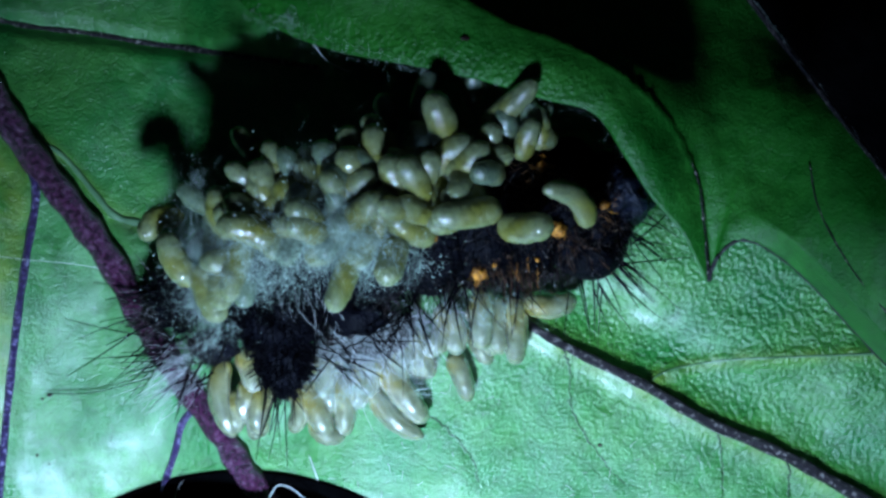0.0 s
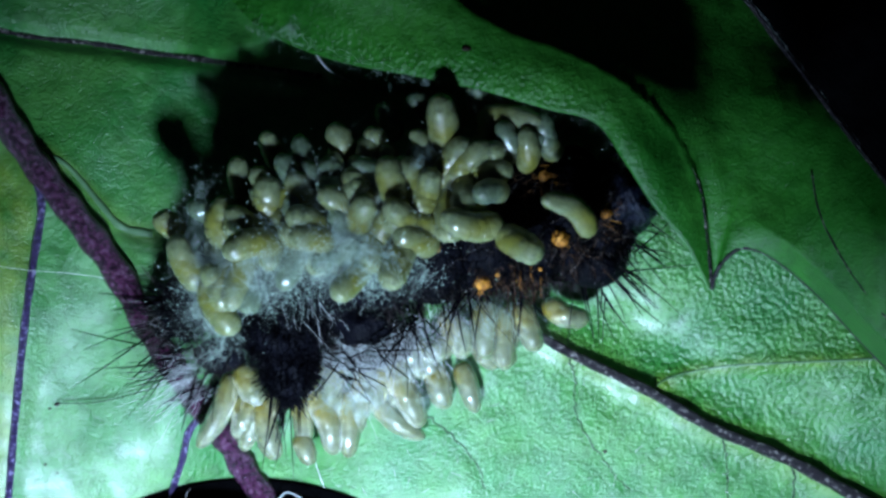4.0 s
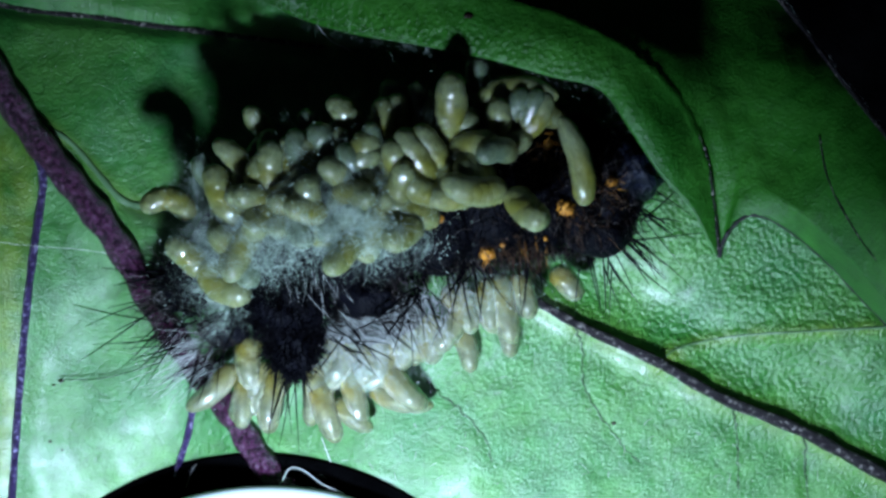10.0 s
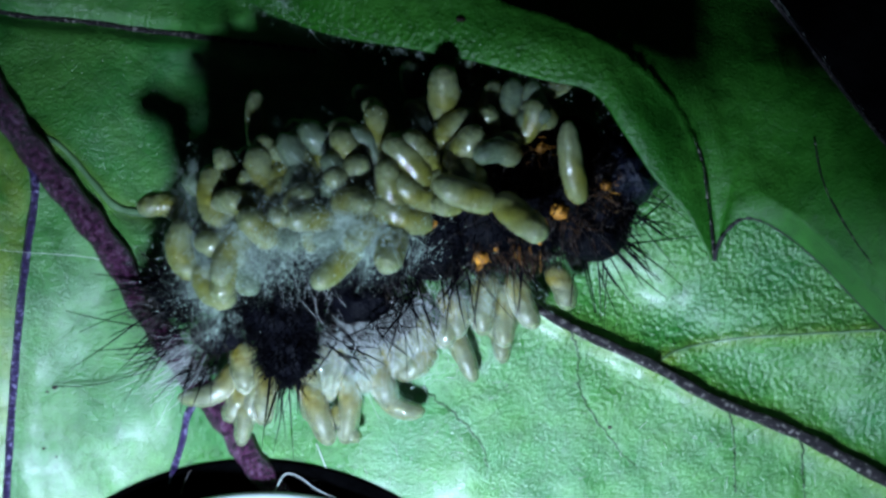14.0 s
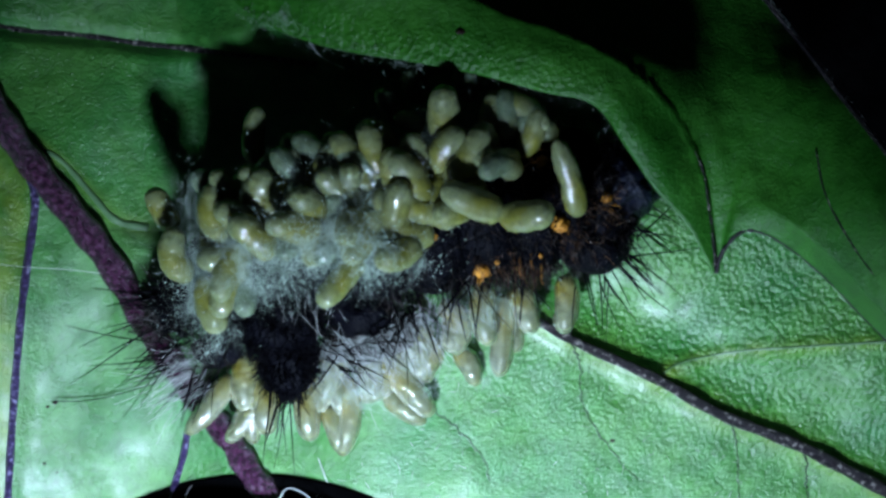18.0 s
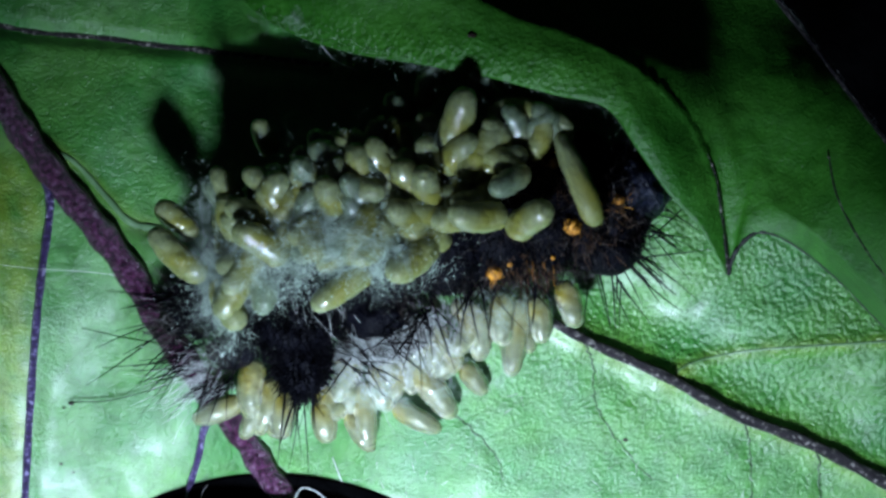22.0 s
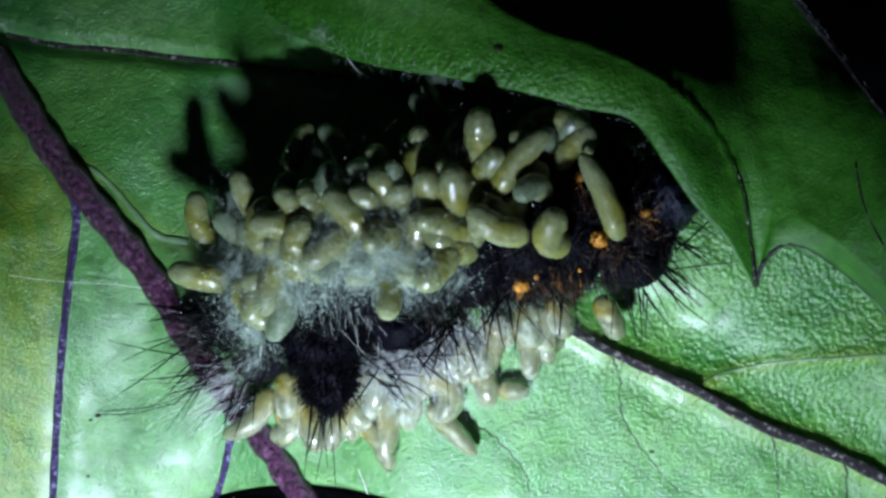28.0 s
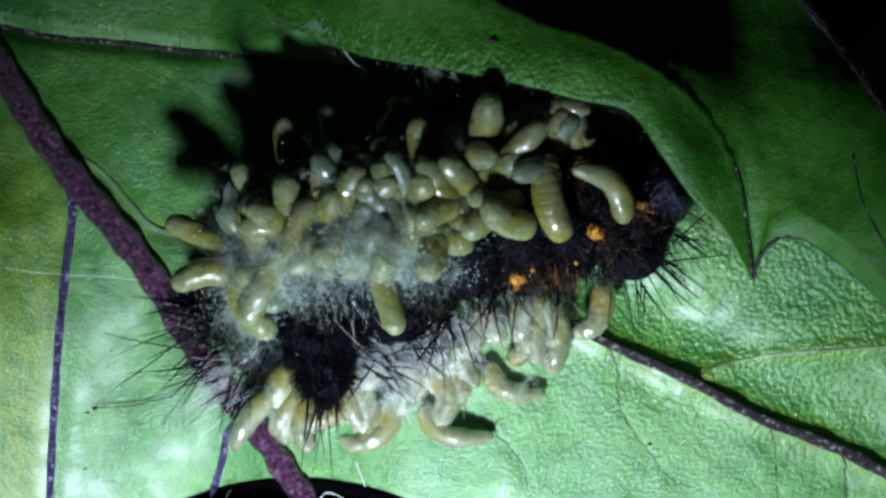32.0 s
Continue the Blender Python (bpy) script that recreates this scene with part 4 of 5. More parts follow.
grub("grey", 44, True, [
    (0, 836, 155, 830, 124, 839, 99), (3, 840, 151, 840, 125, 834, 105), (6, 842, 169, 837, 128, 842, 108), (9.5, 831, 171, 836, 141, 831, 121), (13, 820, 150, 820, 125, 830, 105), (16.5, 836, 154, 831, 129, 821, 110), (19, 834, 156, 826, 131, 819, 111), (22, 828, 154, 827, 129, 824, 109), (25, 830, 151, 825, 126, 820, 106), (28, 832, 147, 822, 122, 802, 107), (31, 824, 140, 815, 120, 815, 95)])
grub("pale", 48, True, [
    (0, 686, 265, 670, 225, 649, 195), (3, 685, 250, 658, 210, 643, 180), (6, 682, 271, 676, 236, 671, 211), (9.5, 696, 253, 691, 218, 686, 192), (13, 690, 250, 675, 215, 650, 185), (16.5, 691, 263, 676, 238, 667, 218), (19, 694, 255, 659, 205, 629, 235), (22, 693, 253, 668, 198, 638, 228), (25, 679, 269, 684, 235, 689, 215), (28, 701, 255, 682, 215, 667, 185), (31, 689, 263, 682, 223, 683, 188)])
grub("pale", 52, True, [
    (0, 616, 282, 609, 242, 604, 211), (3, 619, 267, 603, 227, 582, 186), (6, 631, 272, 616, 231, 601, 206), (9.5, 631, 273, 610, 228, 575, 193), (13, 650, 280, 625, 245, 590, 240), (16.5, 627, 293, 617, 253, 597, 233), (19, 629, 275, 599, 245, 569, 270), (22, 638, 278, 603, 222, 583, 249), (25, 609, 274, 617, 249, 619, 224), (28, 621, 269, 606, 244, 597, 229), (31, 634, 267, 619, 242, 605, 227)])
grub("grey", 42, True, [
    (0, 685, 204, 676, 174, 668, 149), (3, 699, 204, 683, 169, 678, 154), (6, 671, 206, 653, 178, 640, 165), (9.5, 716, 212, 696, 182, 675, 172), (13, 665, 210, 645, 180, 625, 170), (16.5, 701, 194, 687, 169, 677, 154), (19, 704, 190, 692, 165, 684, 147), (22, 704, 183, 679, 163, 664, 153), (25, 670, 204, 640, 174, 610, 149), (28, 707, 185, 687, 155, 668, 125), (31, 690, 193, 675, 163, 635, 153)])
grub("pointed", 42, True, [
    (0, 453, 266, 428, 236, 412, 221), (3, 481, 249, 471, 221, 460, 204), (6, 485, 273, 470, 243, 465, 223), (9.5, 465, 254, 439, 229, 424, 219), (13, 455, 255, 440, 225, 425, 205), (16.5, 458, 252, 448, 222, 443, 202), (19, 459, 254, 446, 224, 442, 204), (22, 458, 246, 446, 216, 444, 191), (25, 449, 262, 454, 212, 472, 158), (28, 441, 252, 461, 212, 482, 178), (31, 450, 260, 440, 215, 440, 180)] + [
    (12, 451, 285, 446, 241, 436, 187), (14, 460, 281, 457, 228, 460, 171), (17.5, 448, 270, 449, 217, 460, 172)] + [
    (20, 434, 255, 443, 210, 464, 166), (23, 444, 261, 453, 217, 471, 163)])
grub("pointed", 46, True, [
    (0, 475, 331, 434, 302, 403, 277), (3, 432, 321, 416, 281, 416, 250), (6, 420, 329, 415, 294, 420, 258), (9.5, 435, 345, 415, 305, 369, 275), (13, 440, 345, 405, 310, 385, 270), (16.5, 437, 347, 408, 317, 403, 297), (19, 424, 334, 394, 314, 369, 289), (22, 407, 366, 387, 326, 363, 285), (25, 408, 362, 398, 332, 378, 282), (28, 390, 342, 365, 297, 355, 261), (31, 404, 329, 374, 279, 345, 224)] + [
    (29, 412, 323, 376, 278, 337, 242), (30, 401, 312, 374, 285, 348, 258), (32, 407, 320, 381, 293, 360, 257)])
grub("pale", 45, True, [
    (0, 495, 315, 484, 275, 473, 245), (3, 483, 330, 462, 300, 446, 275), (6, 471, 318, 462, 293, 455, 268), (9.5, 465, 325, 463, 284, 465, 254), (13, 490, 320, 475, 285, 470, 250), (16.5, 477, 322, 457, 292, 453, 272), (19, 484, 325, 454, 310, 429, 289), (22, 488, 321, 453, 311, 418, 286), (25, 493, 318, 453, 302, 413, 282), (28, 490, 343, 460, 323, 420, 292), (31, 434, 350, 404, 334, 379, 339)])
grub("grey", 42, True, [
    (0, 560, 304, 543, 289, 534, 274), (3, 554, 309, 541, 289, 532, 263), (6, 581, 282, 561, 257, 550, 237), (9.5, 560, 269, 540, 244, 525, 224), (13, 560, 270, 535, 245, 525, 225), (16.5, 547, 272, 527, 248, 512, 228), (19, 539, 265, 524, 245, 509, 230), (22, 558, 267, 543, 237, 533, 217), (25, 539, 243, 524, 213, 495, 188), (28, 551, 253, 532, 213, 507, 183), (31, 535, 221, 525, 191, 515, 161)])
grub("pale", 50, True, [
    (0, 557, 390, 537, 365, 511, 350), (3, 565, 370, 539, 360, 514, 365), (6, 547, 383, 521, 343, 491, 308), (9.5, 536, 405, 531, 364, 531, 329), (13, 510, 385, 525, 360, 550, 340), (16.5, 567, 362, 537, 367, 507, 377), (19, 564, 355, 549, 330, 534, 310), (22, 577, 347, 558, 317, 548, 297), (25, 568, 343, 549, 318, 529, 298), (28, 580, 364, 550, 333, 516, 293), (31, 544, 341, 554, 301, 584, 267)])
grub("plump", 52, True, [
    (0, 478, 422, 447, 397, 391, 394), (3, 485, 412, 434, 392, 389, 418), (6, 472, 399, 441, 404, 422, 430), (9.5, 456, 385, 441, 405, 436, 425), (13, 480, 430, 455, 405, 430, 385), (16.5, 487, 441, 457, 416, 427, 396), (19, 479, 425, 444, 389, 404, 364), (22, 477, 436, 437, 401, 397, 386), (25, 482, 438, 458, 403, 438, 372), (28, 464, 443, 448, 392, 465, 353), (31, 453, 440, 468, 380, 449, 315)] + [
    (29, 464, 439, 456, 377, 430, 314), (30, 454, 437, 454, 366, 490, 331), (32, 459, 436, 460, 374, 487, 333)])
grub("plump", 48, True, [
    (0, 568, 405, 542, 390, 512, 386), (3, 576, 400, 550, 385, 515, 391), (6, 562, 398, 537, 383, 507, 379), (9.5, 551, 400, 531, 385, 501, 380), (13, 590, 400, 560, 390, 520, 400), (16.5, 562, 397, 532, 387, 497, 387), (19, 564, 385, 514, 380, 469, 385), (22, 527, 367, 527, 392, 537, 422), (25, 533, 373, 528, 408, 538, 443), (28, 560, 364, 520, 383, 480, 413), (31, 533, 371, 523, 405, 498, 425)])
grub("pale", 50, True, [
    (0, 608, 379, 638, 358, 662, 332), (3, 631, 368, 625, 338, 630, 318), (6, 612, 368, 632, 357, 657, 347), (9.5, 586, 359, 616, 354, 641, 369), (13, 600, 380, 620, 360, 650, 375), (16.5, 606, 372, 626, 352, 656, 362), (19, 639, 365, 614, 395, 584, 435), (22, 637, 342, 617, 387, 597, 437), (25, 638, 354, 608, 394, 573, 423), (28, 630, 379, 600, 364, 590, 394), (31, 613, 366, 623, 401, 623, 436)])
grub("pale", 48, True, [
    (0, 739, 365, 698, 351, 678, 346), (3, 717, 367, 696, 347, 681, 327), (6, 733, 361, 713, 341, 688, 362), (9.5, 692, 373, 697, 338, 701, 308), (13, 705, 380, 690, 335, 685, 295), (16.5, 701, 387, 696, 352, 696, 318), (19, 694, 375, 704, 350, 724, 315), (22, 717, 378, 692, 353, 667, 348), (25, 718, 365, 693, 344, 668, 354), (28, 730, 355, 700, 345, 680, 355), (31, 743, 333, 713, 338, 683, 362)])
grub("pale", 46, True, [
    (0, 738, 310, 752, 289, 757, 263), (3, 742, 315, 751, 290, 761, 264), (6, 763, 290, 742, 276, 722, 271), (9.5, 772, 303, 751, 273, 731, 237), (13, 770, 300, 745, 275, 720, 250), (16.5, 761, 298, 741, 268, 726, 243), (19, 744, 280, 734, 255, 729, 225), (22, 743, 288, 738, 258, 738, 228), (25, 779, 290, 744, 265, 724, 235), (28, 781, 301, 741, 275, 716, 250), (31, 773, 303, 744, 278, 719, 253)])
grub("plump", 45, True, [
    (0, 624, 434, 610, 475, 591, 526), (3, 637, 439, 617, 455, 587, 471), (6, 633, 433, 613, 473, 589, 514), (9.5, 617, 434, 597, 465, 572, 490), (13, 630, 440, 600, 480, 565, 510), (16.5, 626, 442, 596, 481, 566, 511), (19, 639, 440, 609, 475, 573, 515), (21, 626, 434, 600, 477, 570, 522), (22, 627, 457, 586, 482, 531, 512), (25, 628, 434, 602, 474, 567, 513), (28, 619, 444, 619, 474, 614, 509), (31, 607, 451, 622, 501, 631, 546)])
grub("plump", 52, True, [
    (0, 700, 412, 690, 452, 681, 473), (3, 708, 397, 693, 428, 688, 459), (6, 714, 412, 709, 447, 694, 467), (9.5, 722, 413, 702, 429, 677, 444), (13, 690, 420, 690, 450, 690, 480), (16.5, 745, 432, 705, 452, 681, 452), (19, 724, 405, 699, 435, 674, 435), (21, 693, 401, 697, 433, 702, 468), (22, 737, 408, 707, 448, 667, 467), (25, 738, 405, 713, 439, 683, 454), (28, 730, 395, 705, 430, 679, 455), (31, 708, 382, 704, 422, 697, 452)])
grub("plump", 54, True, [
    (0, 358, 460, 369, 510, 390, 550), (3, 364, 465, 370, 500, 406, 540), (6, 362, 486, 377, 526, 413, 556), (9.5, 356, 481, 371, 526, 422, 541), (13, 360, 480, 375, 525, 420, 530), (16.5, 372, 481, 372, 520, 382, 560), (19, 373, 474, 368, 514, 388, 554), (22, 366, 475, 376, 516, 396, 546), (25, 367, 472, 366, 512, 401, 552), (28, 359, 452, 368, 492, 398, 522), (31, 363, 459, 367, 509, 417, 549)])
grub("pale", 52, True, [
    (0, 343, 481, 312, 461, 291, 411), (3, 344, 475, 313, 435, 302, 395), (6, 352, 476, 321, 436, 300, 401), (9.5, 346, 496, 316, 466, 285, 457), (13, 350, 490, 315, 460, 320, 410), (16.5, 347, 480, 308, 451, 308, 401), (19, 333, 454, 298, 444, 298, 394), (22, 336, 465, 286, 435, 241, 390), (25, 342, 462, 291, 446, 251, 411), (28, 328, 451, 278, 441, 233, 426), (31, 343, 459, 303, 443, 247, 463)])
grub("plump", 46, True, [
    (0, 315, 380, 280, 371, 258, 412), (3, 317, 384, 296, 364, 280, 334), (6, 290, 366, 265, 386, 258, 426), (9.5, 325, 401, 285, 366, 245, 392), (13, 325, 385, 285, 365, 250, 390), (16.5, 318, 396, 293, 366, 278, 341), (19, 303, 374, 288, 349, 278, 314), (22, 317, 395, 287, 365, 262, 345), (25, 337, 412, 312, 381, 292, 356), (28, 299, 391, 279, 351, 280, 301), (31, 333, 419, 288, 378, 243, 358)])
grub("grey", 44, True, [
    (0, 395, 348, 355, 349, 324, 320), (3, 392, 352, 357, 343, 326, 328), (6, 380, 355, 350, 340, 330, 335), (9.5, 370, 345, 345, 320, 334, 305), (13, 380, 350, 355, 340, 340, 325), (16.5, 378, 341, 353, 321, 338, 306), (19, 389, 314, 364, 299, 354, 284), (22, 387, 346, 362, 320, 347, 305), (25, 367, 372, 337, 362, 317, 341), (28, 359, 372, 329, 351, 320, 331), (31, 364, 369, 344, 359, 334, 339)])
grub("slim", 42, False, [
    (0, 407, 627, 393, 688, 420, 758), (3, 401, 636, 392, 697, 348, 758), (6, 414, 634, 395, 685, 375, 755), (9.5, 398, 665, 374, 705, 329, 741), (13, 410, 650, 390, 700, 320, 710), (16.5, 415, 669, 375, 704, 330, 724), (19, 405, 636, 374, 696, 344, 746), (22, 393, 689, 363, 704, 317, 718), (25, 398, 636, 373, 706, 312, 695), (28, 402, 647, 376, 702, 330, 721), (31, 419, 662, 369, 712, 348, 757)])
grub("cream", 48, False, [
    (0, 436, 606, 457, 646, 453, 676), (3, 431, 616, 441, 656, 472, 681), (6, 434, 624, 434, 654, 465, 674), (9.5, 433, 614, 428, 655, 439, 695), (13, 435, 610, 430, 660, 440, 700), (16.5, 435, 620, 425, 669, 444, 689), (19, 440, 606, 430, 656, 424, 706), (22, 428, 619, 413, 669, 423, 714), (25, 434, 616, 433, 676, 438, 716), (28, 437, 617, 437, 657, 441, 692), (31, 440, 622, 430, 652, 419, 682)])
grub("slim", 38, False, [
    (0, 468, 686, 464, 726, 460, 757), (3, 472, 665, 478, 696, 473, 726), (6, 425, 684, 465, 724, 496, 754), (9.5, 424, 705, 419, 740, 414, 770), (13, 430, 700, 430, 750, 420, 790), (16.5, 424, 699, 429, 739, 419, 784), (19, 450, 666, 460, 686, 399, 746), (22, 443, 679, 423, 719, 407, 749), (25, 413, 666, 423, 696, 413, 716), (28, 456, 677, 446, 717, 426, 747), (31, 459, 672, 439, 712, 429, 752)])
grub("cream", 46, False, [
    (0, 554, 674, 570, 704, 591, 754), (3, 553, 674, 579, 699, 595, 764), (6, 545, 673, 576, 703, 587, 773), (9.5, 554, 684, 565, 734, 595, 794), (13, 550, 680, 560, 730, 580, 790), (16.5, 549, 680, 554, 719, 573, 754), (19, 545, 667, 530, 697, 530, 756), (22, 548, 690, 543, 720, 548, 755), (25, 554, 677, 523, 707, 488, 751), (28, 557, 668, 527, 698, 501, 748), (31, 559, 683, 509, 713, 449, 727)])
grub("cream", 42, False, [
    (0, 609, 653, 620, 693, 621, 743), (3, 624, 663, 624, 703, 616, 764), (6, 615, 652, 606, 703, 617, 773), (9.5, 609, 674, 615, 714, 630, 759), (13, 615, 670, 620, 710, 610, 780), (16.5, 614, 660, 618, 720, 603, 779), (19, 605, 647, 620, 707, 604, 777), (22, 613, 660, 618, 710, 623, 770), (25, 604, 657, 624, 717, 623, 777), (28, 607, 658, 617, 708, 606, 773), (31, 619, 674, 619, 733, 558, 763)])
grub("cream", 50, False, [
    (0, 678, 621, 710, 661, 756, 720), (3, 684, 621, 720, 661, 751, 716), (6, 685, 621, 716, 661, 737, 701), (9.5, 680, 663, 700, 703, 740, 723), (13, 660, 650, 670, 690, 680, 720), (16.5, 693, 630, 703, 670, 753, 710), (19, 680, 617, 720, 657, 760, 717), (22, 694, 620, 733, 661, 773, 711), (25, 674, 627, 704, 667, 734, 718), (28, 677, 619, 727, 649, 697, 699), (31, 679, 634, 729, 664, 709, 714)])
grub("cream", 46, False, [
    (0, 743, 589, 759, 619, 760, 645), (3, 765, 610, 780, 650, 791, 680), (6, 756, 591, 776, 641, 787, 691), (9.5, 760, 612, 725, 638, 684, 618), (13, 740, 590, 750, 640, 700, 670), (16.5, 743, 601, 758, 640, 723, 670), (19, 770, 577, 760, 617, 735, 617), (22, 764, 591, 774, 621, 744, 636), (25, 765, 578, 744, 618, 734, 658), (28, 767, 609, 787, 639, 787, 679), (31, 739, 615, 749, 664, 709, 684)])
grub("slim", 40, False, [
    (0, 809, 608, 830, 638, 846, 678), (3, 815, 619, 826, 649, 827, 690), (6, 816, 590, 831, 640, 857, 680), (9.5, 805, 602, 820, 632, 825, 672), (13, 790, 570, 815, 620, 835, 670), (16.5, 803, 601, 822, 631, 842, 656), (19, 810, 607, 830, 627, 830, 667), (22, 798, 631, 813, 651, 833, 671), (25, 814, 638, 844, 658, 874, 658), (28, 817, 650, 837, 650, 857, 650), (31, 799, 615, 818, 665, 888, 675)])
grub("cream", 46, False, [
    (0, 862, 491, 859, 546, 864, 587), (3, 864, 496, 860, 547, 866, 598), (6, 860, 499, 856, 549, 866, 579), (9.5, 859, 511, 855, 551, 870, 591), (13, 865, 490, 855, 540, 860, 590), (16.5, 863, 492, 853, 541, 867, 591), (19, 855, 487, 845, 537, 855, 577), (22, 869, 502, 859, 552, 864, 591), (25, 865, 509, 860, 539, 884, 569), (28, 863, 500, 858, 540, 878, 560), (31, 860, 506, 854, 556, 869, 576)])
grub("cream", 44, False, [
    (0, 888, 505, 884, 556, 895, 596), (3, 884, 506, 895, 557, 896, 607), (6, 885, 509, 886, 549, 902, 629), (9.5, 879, 501, 880, 561, 890, 621), (13, 880, 510, 890, 560, 890, 600), (16.5, 887, 512, 892, 581, 882, 651), (19, 885, 507, 885, 557, 880, 627), (22, 894, 512, 889, 572, 878, 641), (25, 885, 519, 884, 569, 874, 643), (28, 883, 510, 888, 550, 897, 580), (31, 884, 516, 879, 576, 879, 616)])
grub("cream", 44, False, [
    (0, 913, 505, 925, 555, 926, 616), (3, 920, 506, 936, 546, 952, 576), (6, 926, 488, 936, 539, 946, 569), (9.5, 905, 501, 920, 551, 935, 571), (13, 910, 490, 920, 540, 945, 580), (16.5, 912, 502, 932, 552, 952, 567), (19, 920, 488, 930, 538, 940, 567), (22, 919, 512, 934, 552, 933, 582), (25, 915, 509, 929, 549, 914, 579), (28, 913, 491, 918, 531, 928, 551), (31, 909, 517, 919, 566, 903, 626)])
grub("cream", 44, False, [
    (0, 939, 504, 984, 518, 1025, 497), (3, 975, 494, 1001, 519, 1042, 513), (6, 966, 488, 986, 518, 1027, 538), (9.5, 975, 490, 990, 510, 1010, 535), (13, 970, 480, 1000, 510, 1010, 545), (16.5, 987, 482, 1002, 522, 992, 562), (19, 1000, 468, 1005, 508, 999, 568), (22, 974, 482, 984, 522, 998, 562), (25, 1004, 480, 994, 549, 964, 569), (28, 988, 491, 1007, 521, 1017, 551), (31, 999, 478, 993, 537, 953, 557)])
grub("slim", 40, False, [
    (0, 670, 672, 701, 721, 752, 751), (3, 664, 662, 695, 702, 747, 731), (6, 646, 672, 697, 722, 757, 731), (9.5, 650, 703, 690, 723, 750, 728), (13, 680, 700, 700, 730, 740, 740), (16.5, 673, 690, 713, 730, 743, 720), (19, 690, 677, 730, 707, 750, 737), (22, 673, 700, 713, 726, 743, 741), (25, 684, 697, 734, 718, 773, 728), (28, 687, 679, 726, 719, 766, 759), (31, 679, 694, 718, 744, 798, 744)])
grub("slim", 38, False, [
    (0, 570, 724, 581, 754, 611, 754), (3, 524, 745, 530, 765, 535, 786), (6, 556, 743, 576, 773, 597, 783), (9.5, 590, 724, 610, 754, 640, 774), (13, 600, 720, 620, 770, 640, 780), (16.5, 593, 739, 603, 769, 608, 784), (19, 570, 687, 590, 727, 600, 767), (22, 593, 710, 613, 750, 633, 770), (25, 564, 697, 593, 767, 633, 767), (28, 566, 708, 606, 748, 616, 788), (31, 599, 693, 579, 753, 539, 743)])
grub("slim", 38, False, [
    (0, 849, 557, 859, 587, 880, 617), (3, 845, 558, 866, 598, 896, 607), (6, 846, 570, 851, 600, 856, 620), (9.5, 880, 581, 890, 611, 885, 632), (13, 880, 580, 890, 610, 890, 640), (16.5, 872, 561, 877, 601, 882, 651), (19, 880, 557, 895, 587, 900, 617), (22, 864, 572, 878, 602, 873, 641), (25, 844, 598, 864, 618, 894, 579), (28, 868, 560, 897, 570, 917, 561), (31, 839, 615, 859, 596, 889, 586)])

# more of them crowd between the others
rnd = random.Random(77)


def crowd(kinds, x, y, reach, turn, width, on_back, sink):
    a = radians(turn)
    dx, dy = math.cos(a) * reach, math.sin(a) * reach
    k = rnd.uniform(-0.25, 0.25)
    rest = (x, y, x + dx * 0.5 - dy * k, y + dy * 0.5 + dx * k, x + dx, y + dy)
    rows = [(0, *rest)]
    for t in (5, 11, 16, 21, 27, 32):
        rows.append((t, *[c + rnd.gauss(0, 4 + 5 * (i > 1) + 6 * (i > 3)) for i, c in enumerate(rest)]))
    grub(rnd.choice(kinds), width, on_back, rows, sink, 4.0, 120)


for i in range(34):
    p = body_place(0.2 + 0.44 * (i + rnd.random()) / 34, rnd.uniform(-60, 12))
    crowd(("pale", "plump", "grey", "plump"), p.x, p.y, rnd.uniform(60, 95), rnd.uniform(0, 360), rnd.uniform(44, 52), True, rnd.uniform(18, 34))
for i in range(24):
    p = body_place(0.2 + 0.56 * (i + rnd.random()) / 24, rnd.uniform(-68, -30))
    crowd(("grey", "grey", "pale"), p.x, p.y, rnd.uniform(55, 85), rnd.uniform(-130, -60), rnd.uniform(40, 48), True, rnd.uniform(10, 26))
for i in range(16):
    p = body_place(0.24 + 0.36 * (i + rnd.random()) / 16, rnd.uniform(-52, -16))
    crowd(("pale", "grey", "plump"), p.x, p.y, rnd.uniform(65, 95), rnd.uniform(-150, -40), rnd.uniform(48, 56), True, rnd.uniform(8, 18))
for i in range(22):
    x = 420 + 490 * (i + rnd.random()) / 22
    y = 692 - 0.36 * (x - 420) + rnd.uniform(-35, 12)
    crowd(("cream", "cream", "slim"), x, y, rnd.uniform(60, 92), rnd.uniform(55, 120), rnd.uniform(38, 48), False, rnd.uniform(0, 10))


# ---- small things ----
def strand(points, r, mat, label, category="hair"):
    verts, faces = [], []
    line = [at(*p) for p in smooth_line(points, 26)]
    tube(verts, faces, line, [r * U] * 26, 5)
    return tagged(link("loose_hair", verts, faces, mat), label, category)


def lying(points, lift=3.0):
    return [(x, y, float(blade_height(x, y)) + lift) for x, y in points]


strand(lying([(-60, 440), (30, 452), (120, 458), (215, 470)], 12), 0.4, WHITE_HAIR, "long fine white hair across the leaf")
strand(lying([(470, 905), (490, 868), (505, 845), (530, 850), (560, 872), (600, 890)], 40), 0.8, WHITE_HAIR, "curled white fibre on the leaf by the disc")
strand(lying([(320, 880), (330, 850), (338, 838)], 30), 1.0, BROWN_HAIR, "short pale brown fibre by the disc")
strand(lying([(560, 790), (575, 830), (582, 850)], 4), 0.9, WHITE_HAIR, "short white hair on the leaf")
strand(lying([(95, 690), (160, 688), (230, 672), (300, 650)], 10), 1.0, BRISTLE, "long fine black hair on the leaf")
strand([(545, 55, 150), (570, 85, 140), (610, 105, 130)], 0.8, WHITE_HAIR, "fine white thread under the lobe")
